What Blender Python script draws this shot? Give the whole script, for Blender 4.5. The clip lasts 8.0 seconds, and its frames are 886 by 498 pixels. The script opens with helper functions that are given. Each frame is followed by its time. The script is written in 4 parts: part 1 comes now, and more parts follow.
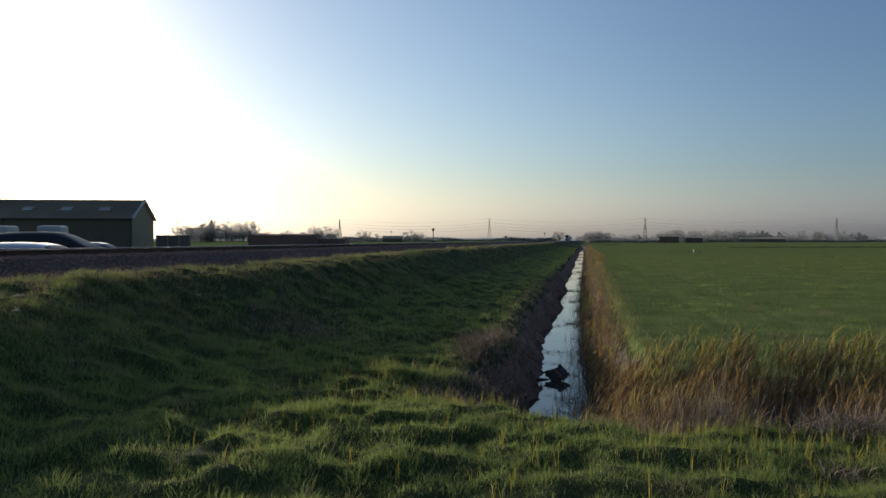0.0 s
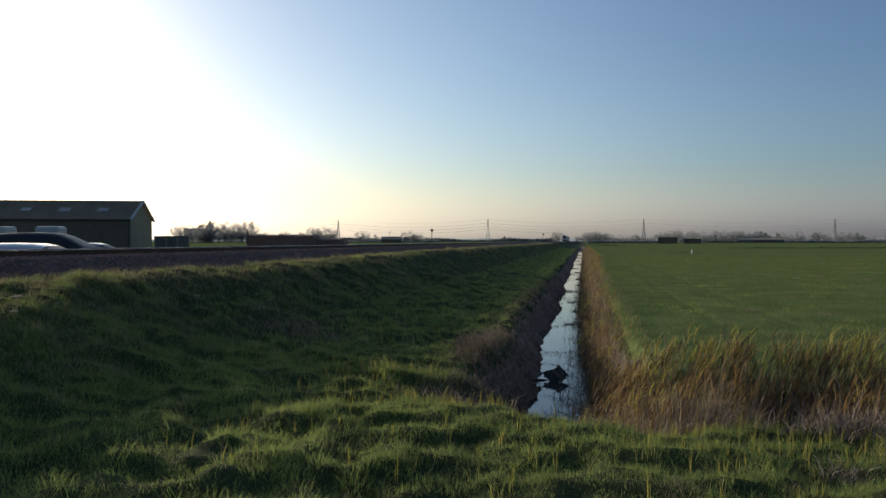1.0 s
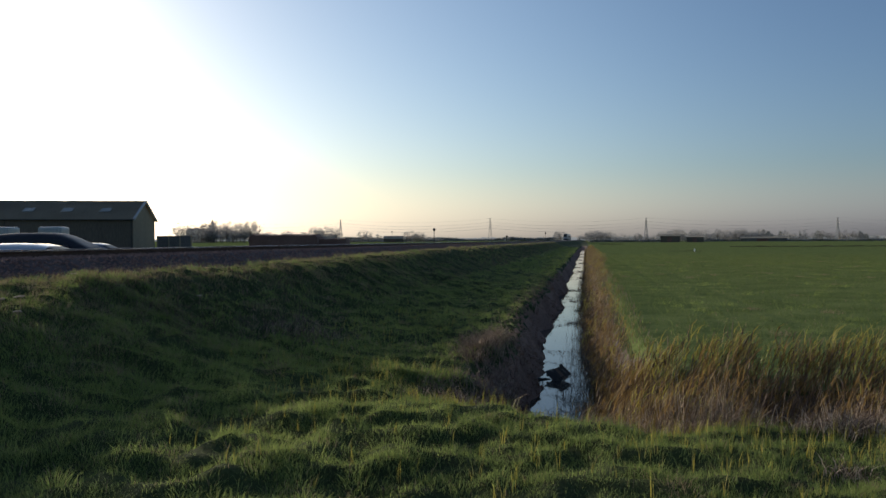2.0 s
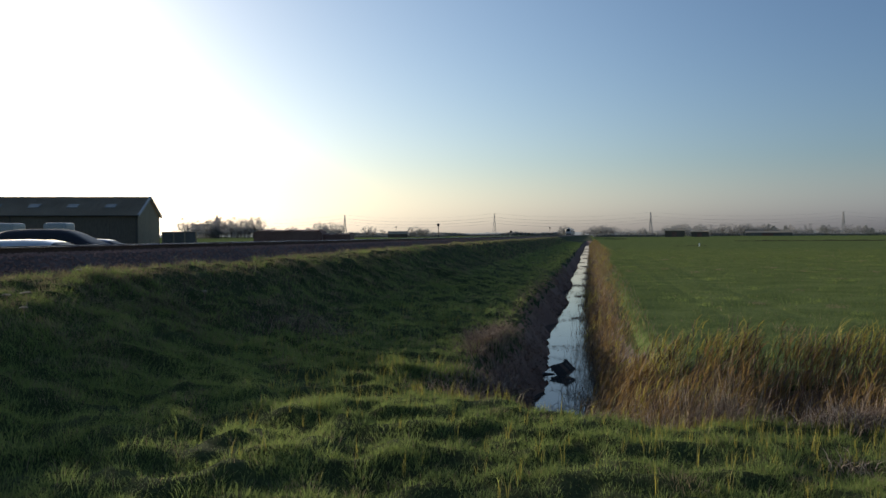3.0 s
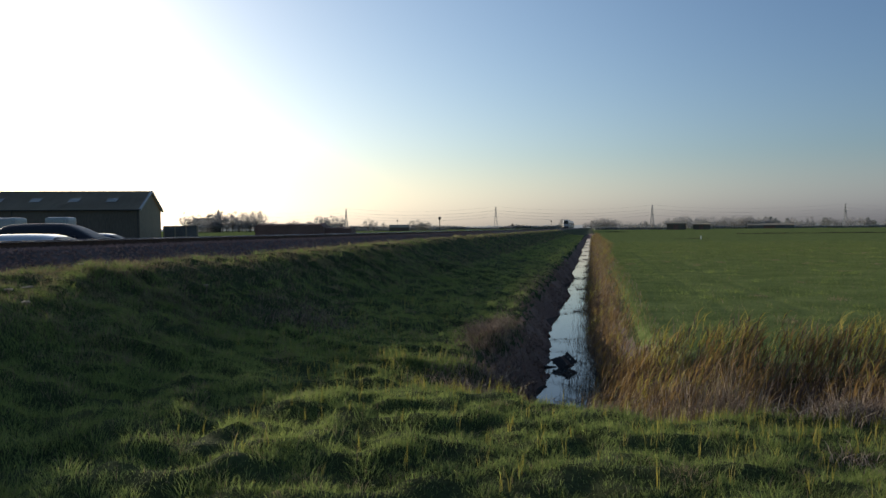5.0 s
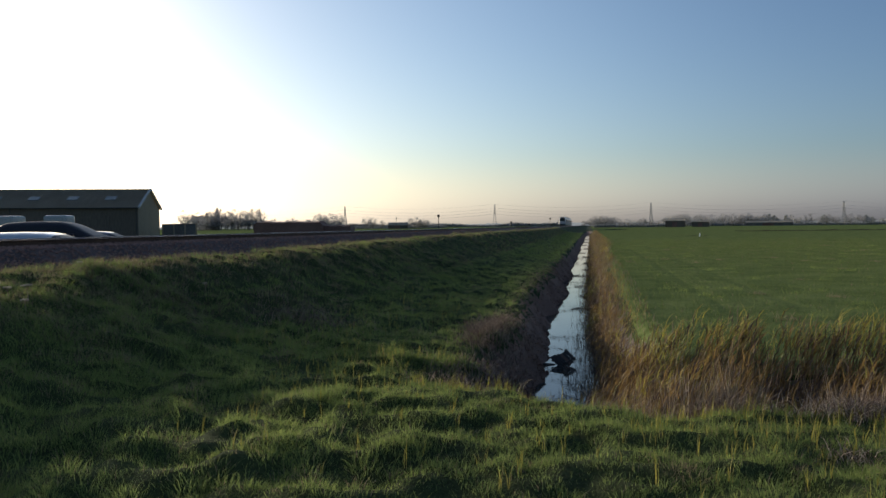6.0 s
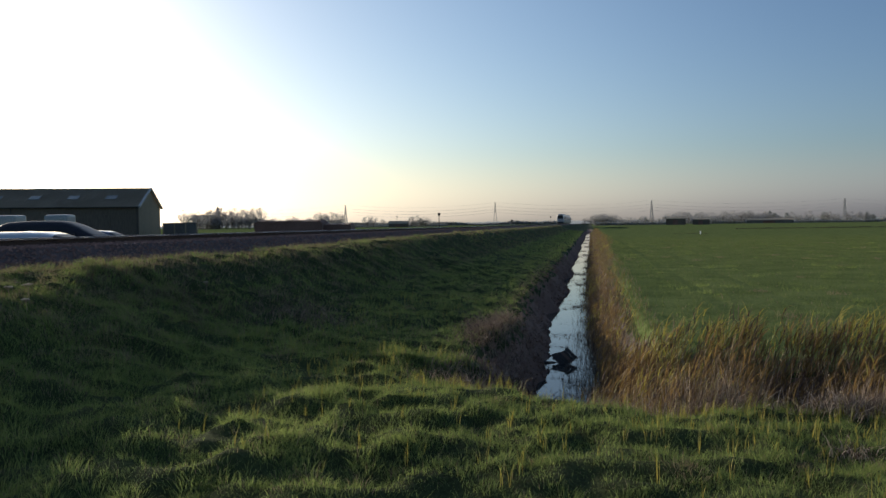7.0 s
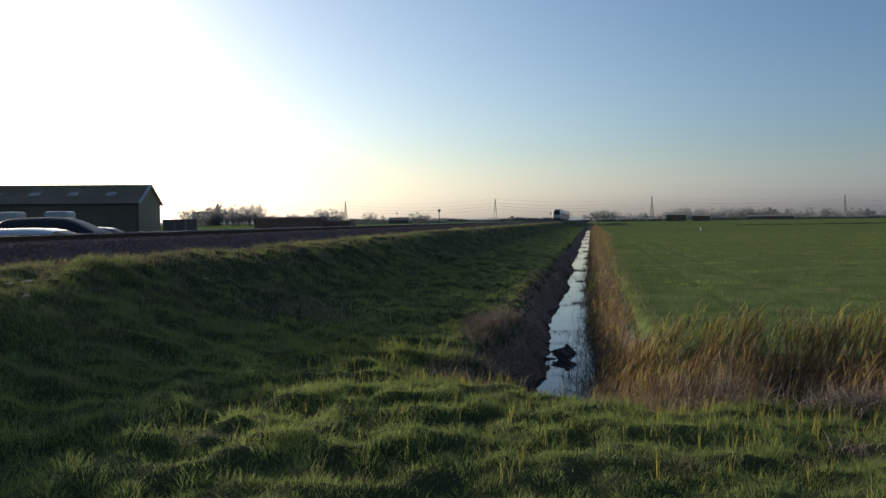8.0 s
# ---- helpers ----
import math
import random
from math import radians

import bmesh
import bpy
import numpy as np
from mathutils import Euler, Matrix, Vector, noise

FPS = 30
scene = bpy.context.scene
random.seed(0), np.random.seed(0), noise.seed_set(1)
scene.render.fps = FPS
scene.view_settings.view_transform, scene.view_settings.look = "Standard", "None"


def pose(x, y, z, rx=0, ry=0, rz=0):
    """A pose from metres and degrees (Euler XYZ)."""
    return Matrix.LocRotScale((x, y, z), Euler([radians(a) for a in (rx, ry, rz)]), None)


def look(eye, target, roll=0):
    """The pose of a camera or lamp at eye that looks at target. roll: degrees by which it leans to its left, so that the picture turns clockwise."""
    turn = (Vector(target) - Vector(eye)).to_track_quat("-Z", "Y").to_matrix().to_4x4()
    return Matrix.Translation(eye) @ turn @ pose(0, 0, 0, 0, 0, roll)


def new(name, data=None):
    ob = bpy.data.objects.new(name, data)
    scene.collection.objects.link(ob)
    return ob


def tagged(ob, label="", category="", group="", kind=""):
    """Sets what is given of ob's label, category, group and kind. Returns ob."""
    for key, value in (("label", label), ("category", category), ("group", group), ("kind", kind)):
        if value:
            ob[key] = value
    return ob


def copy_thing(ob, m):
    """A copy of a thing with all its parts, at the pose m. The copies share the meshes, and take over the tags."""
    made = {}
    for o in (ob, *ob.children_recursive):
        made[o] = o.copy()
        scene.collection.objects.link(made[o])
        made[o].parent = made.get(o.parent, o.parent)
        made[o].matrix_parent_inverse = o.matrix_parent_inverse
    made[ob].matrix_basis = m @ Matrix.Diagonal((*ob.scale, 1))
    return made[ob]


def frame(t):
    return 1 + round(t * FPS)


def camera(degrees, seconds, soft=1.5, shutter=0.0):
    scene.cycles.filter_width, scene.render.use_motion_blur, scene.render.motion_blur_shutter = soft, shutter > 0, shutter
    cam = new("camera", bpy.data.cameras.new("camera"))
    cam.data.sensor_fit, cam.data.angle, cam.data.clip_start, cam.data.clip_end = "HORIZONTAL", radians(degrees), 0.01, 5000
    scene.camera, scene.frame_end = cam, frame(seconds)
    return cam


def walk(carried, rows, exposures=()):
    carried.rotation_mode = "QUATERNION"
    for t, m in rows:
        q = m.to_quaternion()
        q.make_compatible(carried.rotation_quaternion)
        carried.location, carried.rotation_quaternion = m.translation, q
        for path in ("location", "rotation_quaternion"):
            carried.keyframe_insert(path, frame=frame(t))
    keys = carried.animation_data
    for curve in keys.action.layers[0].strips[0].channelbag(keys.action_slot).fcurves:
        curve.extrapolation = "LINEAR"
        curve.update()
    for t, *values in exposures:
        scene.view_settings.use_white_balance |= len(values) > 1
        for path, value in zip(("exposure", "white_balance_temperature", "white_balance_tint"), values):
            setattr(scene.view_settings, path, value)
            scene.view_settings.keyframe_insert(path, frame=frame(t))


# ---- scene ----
EYE = 2.0
cam = camera(64, 8.0)
walk(cam, [
    (0.0, pose(0, 0, EYE, 89.300, 0.000, 11.310)),
    (0.5, pose(0, 0, EYE, 89.353, -0.030, 11.211)),
    (1.0, pose(0, 0, EYE, 89.357, 0.000, 11.198)),
    (1.5, pose(0, 0, EYE, 89.370, 0.100, 11.248)),
    (3.0, pose(0, 0, EYE, 88.910, 0.280, 11.722)),
    (3.5, pose(0, 0, EYE, 88.742, 0.460, 11.812)),
    (4.0, pose(0, 0, EYE, 88.600, 0.461, 11.871)),
    (4.5, pose(0, 0, EYE, 88.487, 0.450, 11.860)),
    (6.0, pose(0, 0, EYE, 88.187, 0.500, 11.743)),
    (6.5, pose(0, 0, EYE, 88.137, 0.620, 11.766)),
    (7.0, pose(0, 0, EYE, 88.054, 0.650, 11.789)),
    (7.5, pose(0, 0, EYE, 87.936, 0.610, 11.796)),
    (8.0, pose(0, 0, EYE, 87.765, 0.677, 11.794)),
], [(0.0, 0.02, 6350, 11), (8.0, 0.12, 6350, 11)])

# ---- light ----
SUN_EL, SUN_AZ = radians(11.3), radians(-58)   # azimuth from the track's direction, clockwise
world = bpy.data.worlds.new("sky")
scene.world = world
world.use_nodes = True
wn = world.node_tree.nodes
sky = wn.new("ShaderNodeTexSky")
sky.sky_type, sky.sun_disc = "NISHITA", False
sky.sun_elevation, sky.sun_rotation = SUN_EL, SUN_AZ
sky.air_density, sky.dust_density, sky.ozone_density = 1.0, 1.5, 2.4
wn["Background"].inputs["Strength"].default_value = 0.142
# thin ground haze: the sky loses its colour towards the horizon
wl = world.node_tree.links.new
w_co, w_sep, w_map = wn.new("ShaderNodeTexCoord"), wn.new("ShaderNodeSeparateXYZ"), wn.new("ShaderNodeMapRange")
w_bw, w_tone, w_mix = wn.new("ShaderNodeRGBToBW"), wn.new("ShaderNodeMix"), wn.new("ShaderNodeMix")
wl(w_co.outputs["Generated"], w_sep.inputs[0])
wl(w_sep.outputs["Z"], w_map.inputs["Value"])
w_map.interpolation_type = "SMOOTHSTEP"
for key, value in (("From Min", -0.02), ("From Max", 0.11), ("To Min", 0.75), ("To Max", 0.0)):
    w_map.inputs[key].default_value = value
w_tone.data_type = w_mix.data_type = "RGBA"
w_tone.blend_type = "MULTIPLY"
w_tone.inputs["Factor"].default_value = 1.0
w_warm, w_dot, w_glow, w_gain = wn.new("ShaderNodeMix"), wn.new("ShaderNodeVectorMath"), wn.new("ShaderNodeMapRange"), wn.new("ShaderNodeMix")
w_dot.operation = "DOT_PRODUCT"
w_dot.inputs[1].default_value = (math.sin(SUN_AZ), math.cos(SUN_AZ), math.sin(SUN_EL))
wl(w_co.outputs["Generated"], w_dot.inputs[0])
wl(w_dot.outputs["Value"], w_glow.inputs["Value"])
w_glow.interpolation_type = "SMOOTHSTEP"
for key, value in (("From Min", 0.1), ("From Max", 0.9), ("To Min", 0.0), ("To Max", 1.0)):
    w_glow.inputs[key].default_value = value
w_warm.data_type = w_gain.data_type = "RGBA"
w_warm.inputs["A"].default_value, w_warm.inputs["B"].default_value = (1.46, 1.38, 1.43, 1), (1.28, 1.20, 1.05, 1)
wl(w_glow.outputs[0], w_warm.inputs["Factor"])
wl(w_warm.outputs["Result"], w_tone.inputs["B"])
wl(sky.outputs["Color"], w_bw.inputs[0])
wl(w_bw.outputs[0], w_tone.inputs["A"])
wl(sky.outputs["Color"], w_mix.inputs["A"])
wl(w_tone.outputs["Result"], w_mix.inputs["B"])
wl(w_map.outputs[0], w_mix.inputs["Factor"])
# thin high veil: the glow round the sun spreads wide
w_veil = wn.new("ShaderNodeMix")
w_veil.data_type, w_veil.blend_type = "RGBA", "MULTIPLY"
w_veil.inputs["Factor"].default_value = 1.0
w_gain.inputs["A"].default_value, w_gain.inputs["B"].default_value = (0.74, 0.79, 0.89, 1), (1.19, 1.16, 1.13, 1)
wl(w_glow.outputs[0], w_gain.inputs["Factor"])
wl(w_mix.outputs["Result"], w_veil.inputs["A"])
wl(w_gain.outputs["Result"], w_veil.inputs["B"])
wl(w_veil.outputs["Result"], wn["Background"].inputs["Color"])
sun_data = bpy.data.lights.new("sun", "SUN")
sun_data.energy, sun_data.angle, sun_data.color = 3.7, radians(0.6), (1.0, 0.87, 0.68)
sun = new("sun", sun_data)
sun_way = Vector((math.sin(SUN_AZ) * math.cos(SUN_EL), math.cos(SUN_AZ) * math.cos(SUN_EL), math.sin(SUN_EL)))
sun.matrix_world = look(sun_way * 60, (0, 0, 0))

# ---- materials ----


def material(name, low, high, scale=8.0, rough=0.8, metal=0.0, bump=0.2, fine=6.0, island=0.0, through_light=0.0, coat=0.0,
             stretch=(1, 1, 1), emit=0.0, spec=0.5, big=0.15):
    """Two colours mixed by noise at two scales, with bump; optionally varied by piece and letting light through."""
    m = bpy.data.materials.new(name)
    m.use_nodes = True
    nt = m.node_tree
    nodes, link = nt.nodes, nt.links.new
    b = nodes["Principled BSDF"]
    b.inputs["Roughness"].default_value, b.inputs["Metallic"].default_value = rough, metal
    b.inputs["Coat Weight"].default_value = coat
    b.inputs["Specular IOR Level"].default_value = spec
    co = nodes.new("ShaderNodeTexCoord")
    mp = nodes.new("ShaderNodeMapping")
    mp.inputs["Scale"].default_value = stretch
    link(co.outputs["Object"], mp.inputs["Vector"])
    n1, n2 = nodes.new("ShaderNodeTexNoise"), nodes.new("ShaderNodeTexNoise")
    n1.inputs["Scale"].default_value, n1.inputs["Detail"].default_value = scale * big, 5
    n2.inputs["Scale"].default_value, n2.inputs["Detail"].default_value = scale * fine, 3
    link(mp.outputs[0], n1.inputs["Vector"])
    link(mp.outputs[0], n2.inputs["Vector"])
    add = nodes.new("ShaderNodeMath")
    add.operation = "ADD"
    link(n1.outputs["Fac"], add.inputs[0])
    link(n2.outputs["Fac"], add.inputs[1])
    last = add.outputs[0]
    if island:
        geo = nodes.new("ShaderNodeNewGeometry")
        mul = nodes.new("ShaderNodeMath")
        mul.operation = "MULTIPLY_ADD"
        link(geo.outputs["Random Per Island"], mul.inputs[0])
        mul.inputs[1].default_value = island
        link(last, mul.inputs[2])
        last = mul.outputs[0]
    rng = nodes.new("ShaderNodeMapRange")
    rng.inputs["From Min"].default_value, rng.inputs["From Max"].default_value = 0.75, 1.25 + island
    link(last, rng.inputs["Value"])
    mix = nodes.new("ShaderNodeMix")
    mix.data_type = "RGBA"
    mix.inputs["A"].default_value, mix.inputs["B"].default_value = (*low, 1), (*high, 1)
    link(rng.outputs[0], mix.inputs["Factor"])
    colour = mix.outputs["Result"]
    link(colour, b.inputs["Base Color"])
    if bump:
        bp = nodes.new("ShaderNodeBump")
        bp.inputs["Strength"].default_value, bp.inputs["Distance"].default_value = bump, 0.02
        link(n2.outputs["Fac"], bp.inputs["Height"])
        link(bp.outputs[0], b.inputs["Normal"])
    if through_light:
        tr = nodes.new("ShaderNodeBsdfTranslucent")
        link(colour, tr.inputs["Color"])
        sh = nodes.new("ShaderNodeMixShader")
        sh.inputs[0].default_value = through_light
        link(b.outputs[0], sh.inputs[1])
        link(tr.outputs[0], sh.inputs[2])
        link(sh.outputs[0], nodes["Material Output"].inputs["Surface"])
    if emit:
        link(colour, b.inputs["Emission Color"])
        b.inputs["Emission Strength"].default_value = emit
    return m


M_SOIL = material("rough_turf", (0.028, 0.036, 0.013), (0.065, 0.080, 0.028), 6, 1.0, bump=1.0, spec=0.1)
M_FIELD = material("pasture", (0.080, 0.114, 0.038), (0.180, 0.212, 0.080), 2.2, 1.0, bump=1.0, big=0.28, spec=0.0)
M_MUD = material("wet_mud", (0.165, 0.098, 0.070), (0.30, 0.192, 0.142), 5, 1.0, bump=0.7, spec=0.1)
M_BED = material("ditch_bed", (0.065, 0.045, 0.032), (0.14, 0.10, 0.07), 5, 0.9, bump=1.0)
M_YARD = material("yard_gravel", (0.10, 0.09, 0.08), (0.2, 0.18, 0.16), 3, 0.95, bump=0.8)
M_GRASS = material("grass_blade", (0.102, 0.145, 0.050), (0.315, 0.382, 0.112), 3, 0.7, bump=0, island=0.5, through_light=0.55, spec=0.08)
M_GRASS_DRY_LIT = material("dry_and_sunlit_blade", (0.15, 0.12, 0.065), (0.36, 0.29, 0.16), 3, 0.7, bump=0, island=0.6, through_light=0.4)
M_PASTURE_BLADE = material("pasture_blade", (0.088, 0.125, 0.036), (0.20, 0.245, 0.082), 1.5, 0.7, spec=0.1, bump=0, island=0.5, through_light=0.45)
M_STALK = material("reed_stalk", (0.15, 0.105, 0.07), (0.42, 0.31, 0.20), 3, 0.7, bump=0, island=0.8, through_light=0.15)
M_REED_LEAF = material("reed_leaf", (0.13, 0.085, 0.032), (0.33, 0.215, 0.075), 1.6, 0.6, bump=0, island=0.5, through_light=0.55)
M_REED_GREEN = material("yellowing_reed_leaf", (0.24, 0.215, 0.04), (0.47, 0.41, 0.085), 2, 0.6, bump=0, island=0.5, through_light=0.45)
M_PALE_STALK = material("pale_dead_stalk", (0.32, 0.25, 0.18), (0.62, 0.50, 0.37), 3, 0.75, bump=0, island=0.8, through_light=0.15)
M_LITTER = material("dead_reed_litter", (0.06, 0.040, 0.030), (0.18, 0.120, 0.085), 3, 0.85, bump=0, island=0.8, through_light=0.15)
M_BALLAST = material("ballast", (0.085, 0.052, 0.044), (0.16, 0.104, 0.090), 10, 0.95, bump=1.0)
M_STONE = material("ballast_stone", (0.16, 0.088, 0.068), (0.32, 0.185, 0.148), 8, 1.0, spec=0.1, bump=0.4, island=0.8)
M_RAIL = material("rusty_rail", (0.06, 0.032, 0.02), (0.14, 0.075, 0.045), 9, 0.75, 0.3, bump=0.3)
M_RAIL_TOP = material("polished_rail_head", (0.35, 0.33, 0.31), (0.5, 0.48, 0.46), 6, 0.3, 1.0, bump=0.05)
M_SLEEPER = material("concrete_sleeper", (0.18, 0.16, 0.14), (0.3, 0.27, 0.24), 8, 0.9)
M_SHEET = material("dark_cement_sheet", (0.25, 0.200, 0.135), (0.36, 0.295, 0.205), 1.2, 0.85, bump=0.2)
# darker than the gable: the barn side wall's shade is put into this colour
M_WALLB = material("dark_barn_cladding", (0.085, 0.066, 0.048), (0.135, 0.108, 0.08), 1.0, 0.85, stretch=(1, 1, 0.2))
M_GABLE = material("lighter_gable_boards", (0.20, 0.16, 0.105), (0.32, 0.26, 0.175), 1.0, 0.85, stretch=(1, 1, 0.2))
M_TRIM = material("pale_barge_board", (0.32, 0.32, 0.31), (0.45, 0.45, 0.43), 2, 0.7)
M_SKYLIGHT = material("translucent_rooflight", (0.19, 0.20, 0.19), (0.27, 0.28, 0.26), 2, 0.6, bump=0.05)
M_CONC = material("dark_concrete", (0.09, 0.08, 0.07), (0.16, 0.145, 0.13), 1.5, 0.9)
M_TARP = material("dark_clamp_sheet", (0.13, 0.072, 0.056), (0.20, 0.118, 0.094), 1.5, 0.8, bump=0.4, spec=0.2)
M_WRAP = material("pale_bale_wrap", (0.22, 0.26, 0.25), (0.34, 0.38, 0.36), 2, 0.35, bump=0.3)
M_CAR_DARK = material("dark_blue_paint", (0.016, 0.017, 0.024), (0.024, 0.025, 0.034), 2, 0.5, 0.0, bump=0, spec=0.22)
M_CAR_SILVER = material("silver_paint", (0.48, 0.50, 0.51), (0.56, 0.58, 0.58), 2, 0.28, 0.6, bump=0, coat=1)
M_CAR_GREY = material("grey_blue_paint", (0.10, 0.12, 0.16), (0.14, 0.16, 0.2), 2, 0.3, 0.5, bump=0, coat=1)
M_GLASS = material("dark_window", (0.02, 0.025, 0.03), (0.03, 0.035, 0.04), 2, 0.2, bump=0, spec=0.35)
M_CAR_GLASS = material("dark_car_glass", (0.02, 0.025, 0.03), (0.03, 0.035, 0.04), 2, 0.4, bump=0, spec=0.12)
M_RUBBER = material("tyre_rubber", (0.015, 0.015, 0.015), (0.03, 0.03, 0.03), 8, 0.85)
M_RIM = material("alloy_rim", (0.35, 0.35, 0.36), (0.45, 0.45, 0.46), 8, 0.4, 0.8)
M_LAMP = material("lamp_lens", (0.6, 0.6, 0.6), (0.7, 0.7, 0.7), 8, 0.1, bump=0)
M_TRAIN = material("pale_train_paint", (0.42, 0.42, 0.43), (0.52, 0.52, 0.53), 1, 0.35, 0.1, bump=0, coat=0.3)
M_TRAIN_DARK = material("dark_train_paint", (0.03, 0.03, 0.035), (0.05, 0.05, 0.06), 1, 0.5, bump=0)
M_TRAIN_ROOF = material("train_roof_grey", (0.28, 0.29, 0.3), (0.4, 0.41, 0.42), 1, 0.6, bump=0)
M_TRAIN_YELLOW = material("yellow_warning_paint", (0.55, 0.42, 0.05), (0.62, 0.48, 0.07), 1, 0.4, bump=0)
M_STEEL = material("galvanised_steel", (0.22, 0.23, 0.24), (0.33, 0.34, 0.35), 0.3, 0.6, 0.4, bump=0)
M_BARK = material("grey_bark", (0.11, 0.10, 0.085), (0.2, 0.18, 0.16), 2, 0.95)
# far twigs and evergreens: base colours lightened to carry the distance haze
M_TWIG_HAZED = material("hazed_twigs", (0.28, 0.275, 0.27), (0.38, 0.375, 0.37), 0.2, 0.95, bump=0, island=0.15, through_light=0.45, spec=0.1)
M_EVERGREEN_HAZED = material("hazed_evergreen", (0.20, 0.21, 0.195), (0.29, 0.30, 0.28), 0.2, 0.95, bump=0, island=0.15, through_light=0.3, spec=0.1)
M_BRICK = material("grey_brown_brick", (0.18, 0.15, 0.13), (0.28, 0.24, 0.21), 0.8, 0.9)
M_ROOF = material("slate_roof", (0.10, 0.10, 0.11), (0.16, 0.16, 0.17), 0.8, 0.8)
M_WHITE = material("white_paint", (0.68, 0.68, 0.66), (0.8, 0.8, 0.78), 2, 0.6)
M_POLE = material("dark_post", (0.03, 0.028, 0.026), (0.06, 0.055, 0.05), 4, 0.8)
M_WOOD = material("wet_driftwood", (0.012, 0.010, 0.008), (0.04, 0.032, 0.025), 12, 0.7, bump=1.0, stretch=(1, 0.15, 1))
M_RUSH = material("dark_rushes", (0.03, 0.032, 0.016), (0.07, 0.066, 0.035), 2, 0.95, bump=0, island=0.5)
# far woods: haze put into the colour, with a faint glow of its own
M_GLOW_HAZE = material("glowing_haze_distance", (0.24, 0.245, 0.24), (0.30, 0.30, 0.29), 0.01, 1.0, bump=0, emit=0.8, spec=0)

m = M_WATER = bpy.data.materials.new("still_water")
m.use_nodes = True
b = m.node_tree.nodes["Principled BSDF"]
b.inputs["Base Color"].default_value = (0.035, 0.04, 0.035, 1)
b.inputs["Roughness"].default_value, b.inputs["IOR"].default_value = 0.04, 1.33
b.inputs["Specular IOR Level"].default_value = 1.0
wv = m.node_tree.nodes.new("ShaderNodeTexNoise")
wv.inputs["Scale"].default_value, wv.inputs["Detail"].default_value = 5.0, 3
wb = m.node_tree.nodes.new("ShaderNodeBump")
wb.inputs["Strength"].default_value, wb.inputs["Distance"].default_value = 0.12, 0.02
m.node_tree.links.new(wv.outputs["Fac"], wb.inputs["Height"])
m.node_tree.links.new(wb.outputs[0], b.inputs["Normal"])

# ---- mesh helpers ----
TURN = radians(11.31)


def plan(r, f):
    """World x, y of a place r metres to the right and f metres ahead of the standing point, along the view's first heading."""
    return r * math.cos(TURN) - f * math.sin(TURN), r * math.sin(TURN) + f * math.cos(TURN)


def part(name, bm, mat, parent=None, label="", smooth=False):
    me = bpy.data.meshes.new(name)
    if smooth:
        for f in bm.faces:
            f.smooth = True
    bm.to_mesh(me)
    bm.free()
    me.materials.append(mat)
    ob = new(name, me)
    ob.parent = parent
    return tagged(ob, label)


def from_arrays(name, verts, faces, mats, index=None, parent=None, smooth=False):
    """A mesh object from arrays of vertices and of faces of one size."""
    me = bpy.data.meshes.new(name)
    n, k = faces.shape
    me.vertices.add(len(verts))
    me.vertices.foreach_set("co", np.asarray(verts, np.float32).ravel())
    me.loops.add(n * k)
    me.loops.foreach_set("vertex_index", faces.astype(np.int32).ravel())
    me.polygons.add(n)
    me.polygons.foreach_set("loop_start", np.arange(0, n * k, k, dtype=np.int32))
    if index is not None:
        me.polygons.foreach_set("material_index", index.astype(np.int32))
    me.polygons.foreach_set("use_smooth", np.full(n, smooth, dtype=bool))
    for mat in mats:
        me.materials.append(mat)
    me.update(calc_edges=True)
    ob = new(name, me)
    ob.parent = parent
    return ob


def empty(name, m, label, category, group=""):
    e = new(name)
    e.matrix_world = m
    e.empty_display_size = 0.2
    return tagged(e, label, category, group)


def add_box(bm, x0, x1, y0, y1, z0, z1, bevel=0.0):
    r = bmesh.ops.create_cube(bm, size=1.0)
    vs = r["verts"]
    for v in vs:
        v.co = Vector((x0 + (v.co.x + 0.5) * (x1 - x0), y0 + (v.co.y + 0.5) * (y1 - y0), z0 + (v.co.z + 0.5) * (z1 - z0)))
    if bevel:
        es = list({e for v in vs for e in v.link_edges})
        bmesh.ops.bevel(bm, geom=es, offset=bevel, segments=2, affect="EDGES", profile=0.6)
    return bm


def box(x0, x1, y0, y1, z0, z1, bevel=0.0):
    return add_box(bmesh.new(), x0, x1, y0, y1, z0, z1, bevel)


def add_beam(bm, a, b, w, w2=None):
    """A square bar from a to b, w thick at a and w2 at b."""
    a, b = Vector(a), Vector(b)
    d = b - a
    q = d.to_track_quat("Z", "Y")
    rings = []
    for p, k in ((a, w), (b, w if w2 is None else w2)):
        rings.append([bm.verts.new(p + q @ Vector((sx * k / 2, sy * k / 2, 0))) for sx, sy in ((-1, -1), (1, -1), (1, 1), (-1, 1))])
    for i in range(4):
        bm.faces.new((rings[0][i], rings[0][(i + 1) % 4], rings[1][(i + 1) % 4], rings[1][i]))
    bm.faces.new(rings[0][::-1])
    bm.faces.new(rings[1])
    return bm


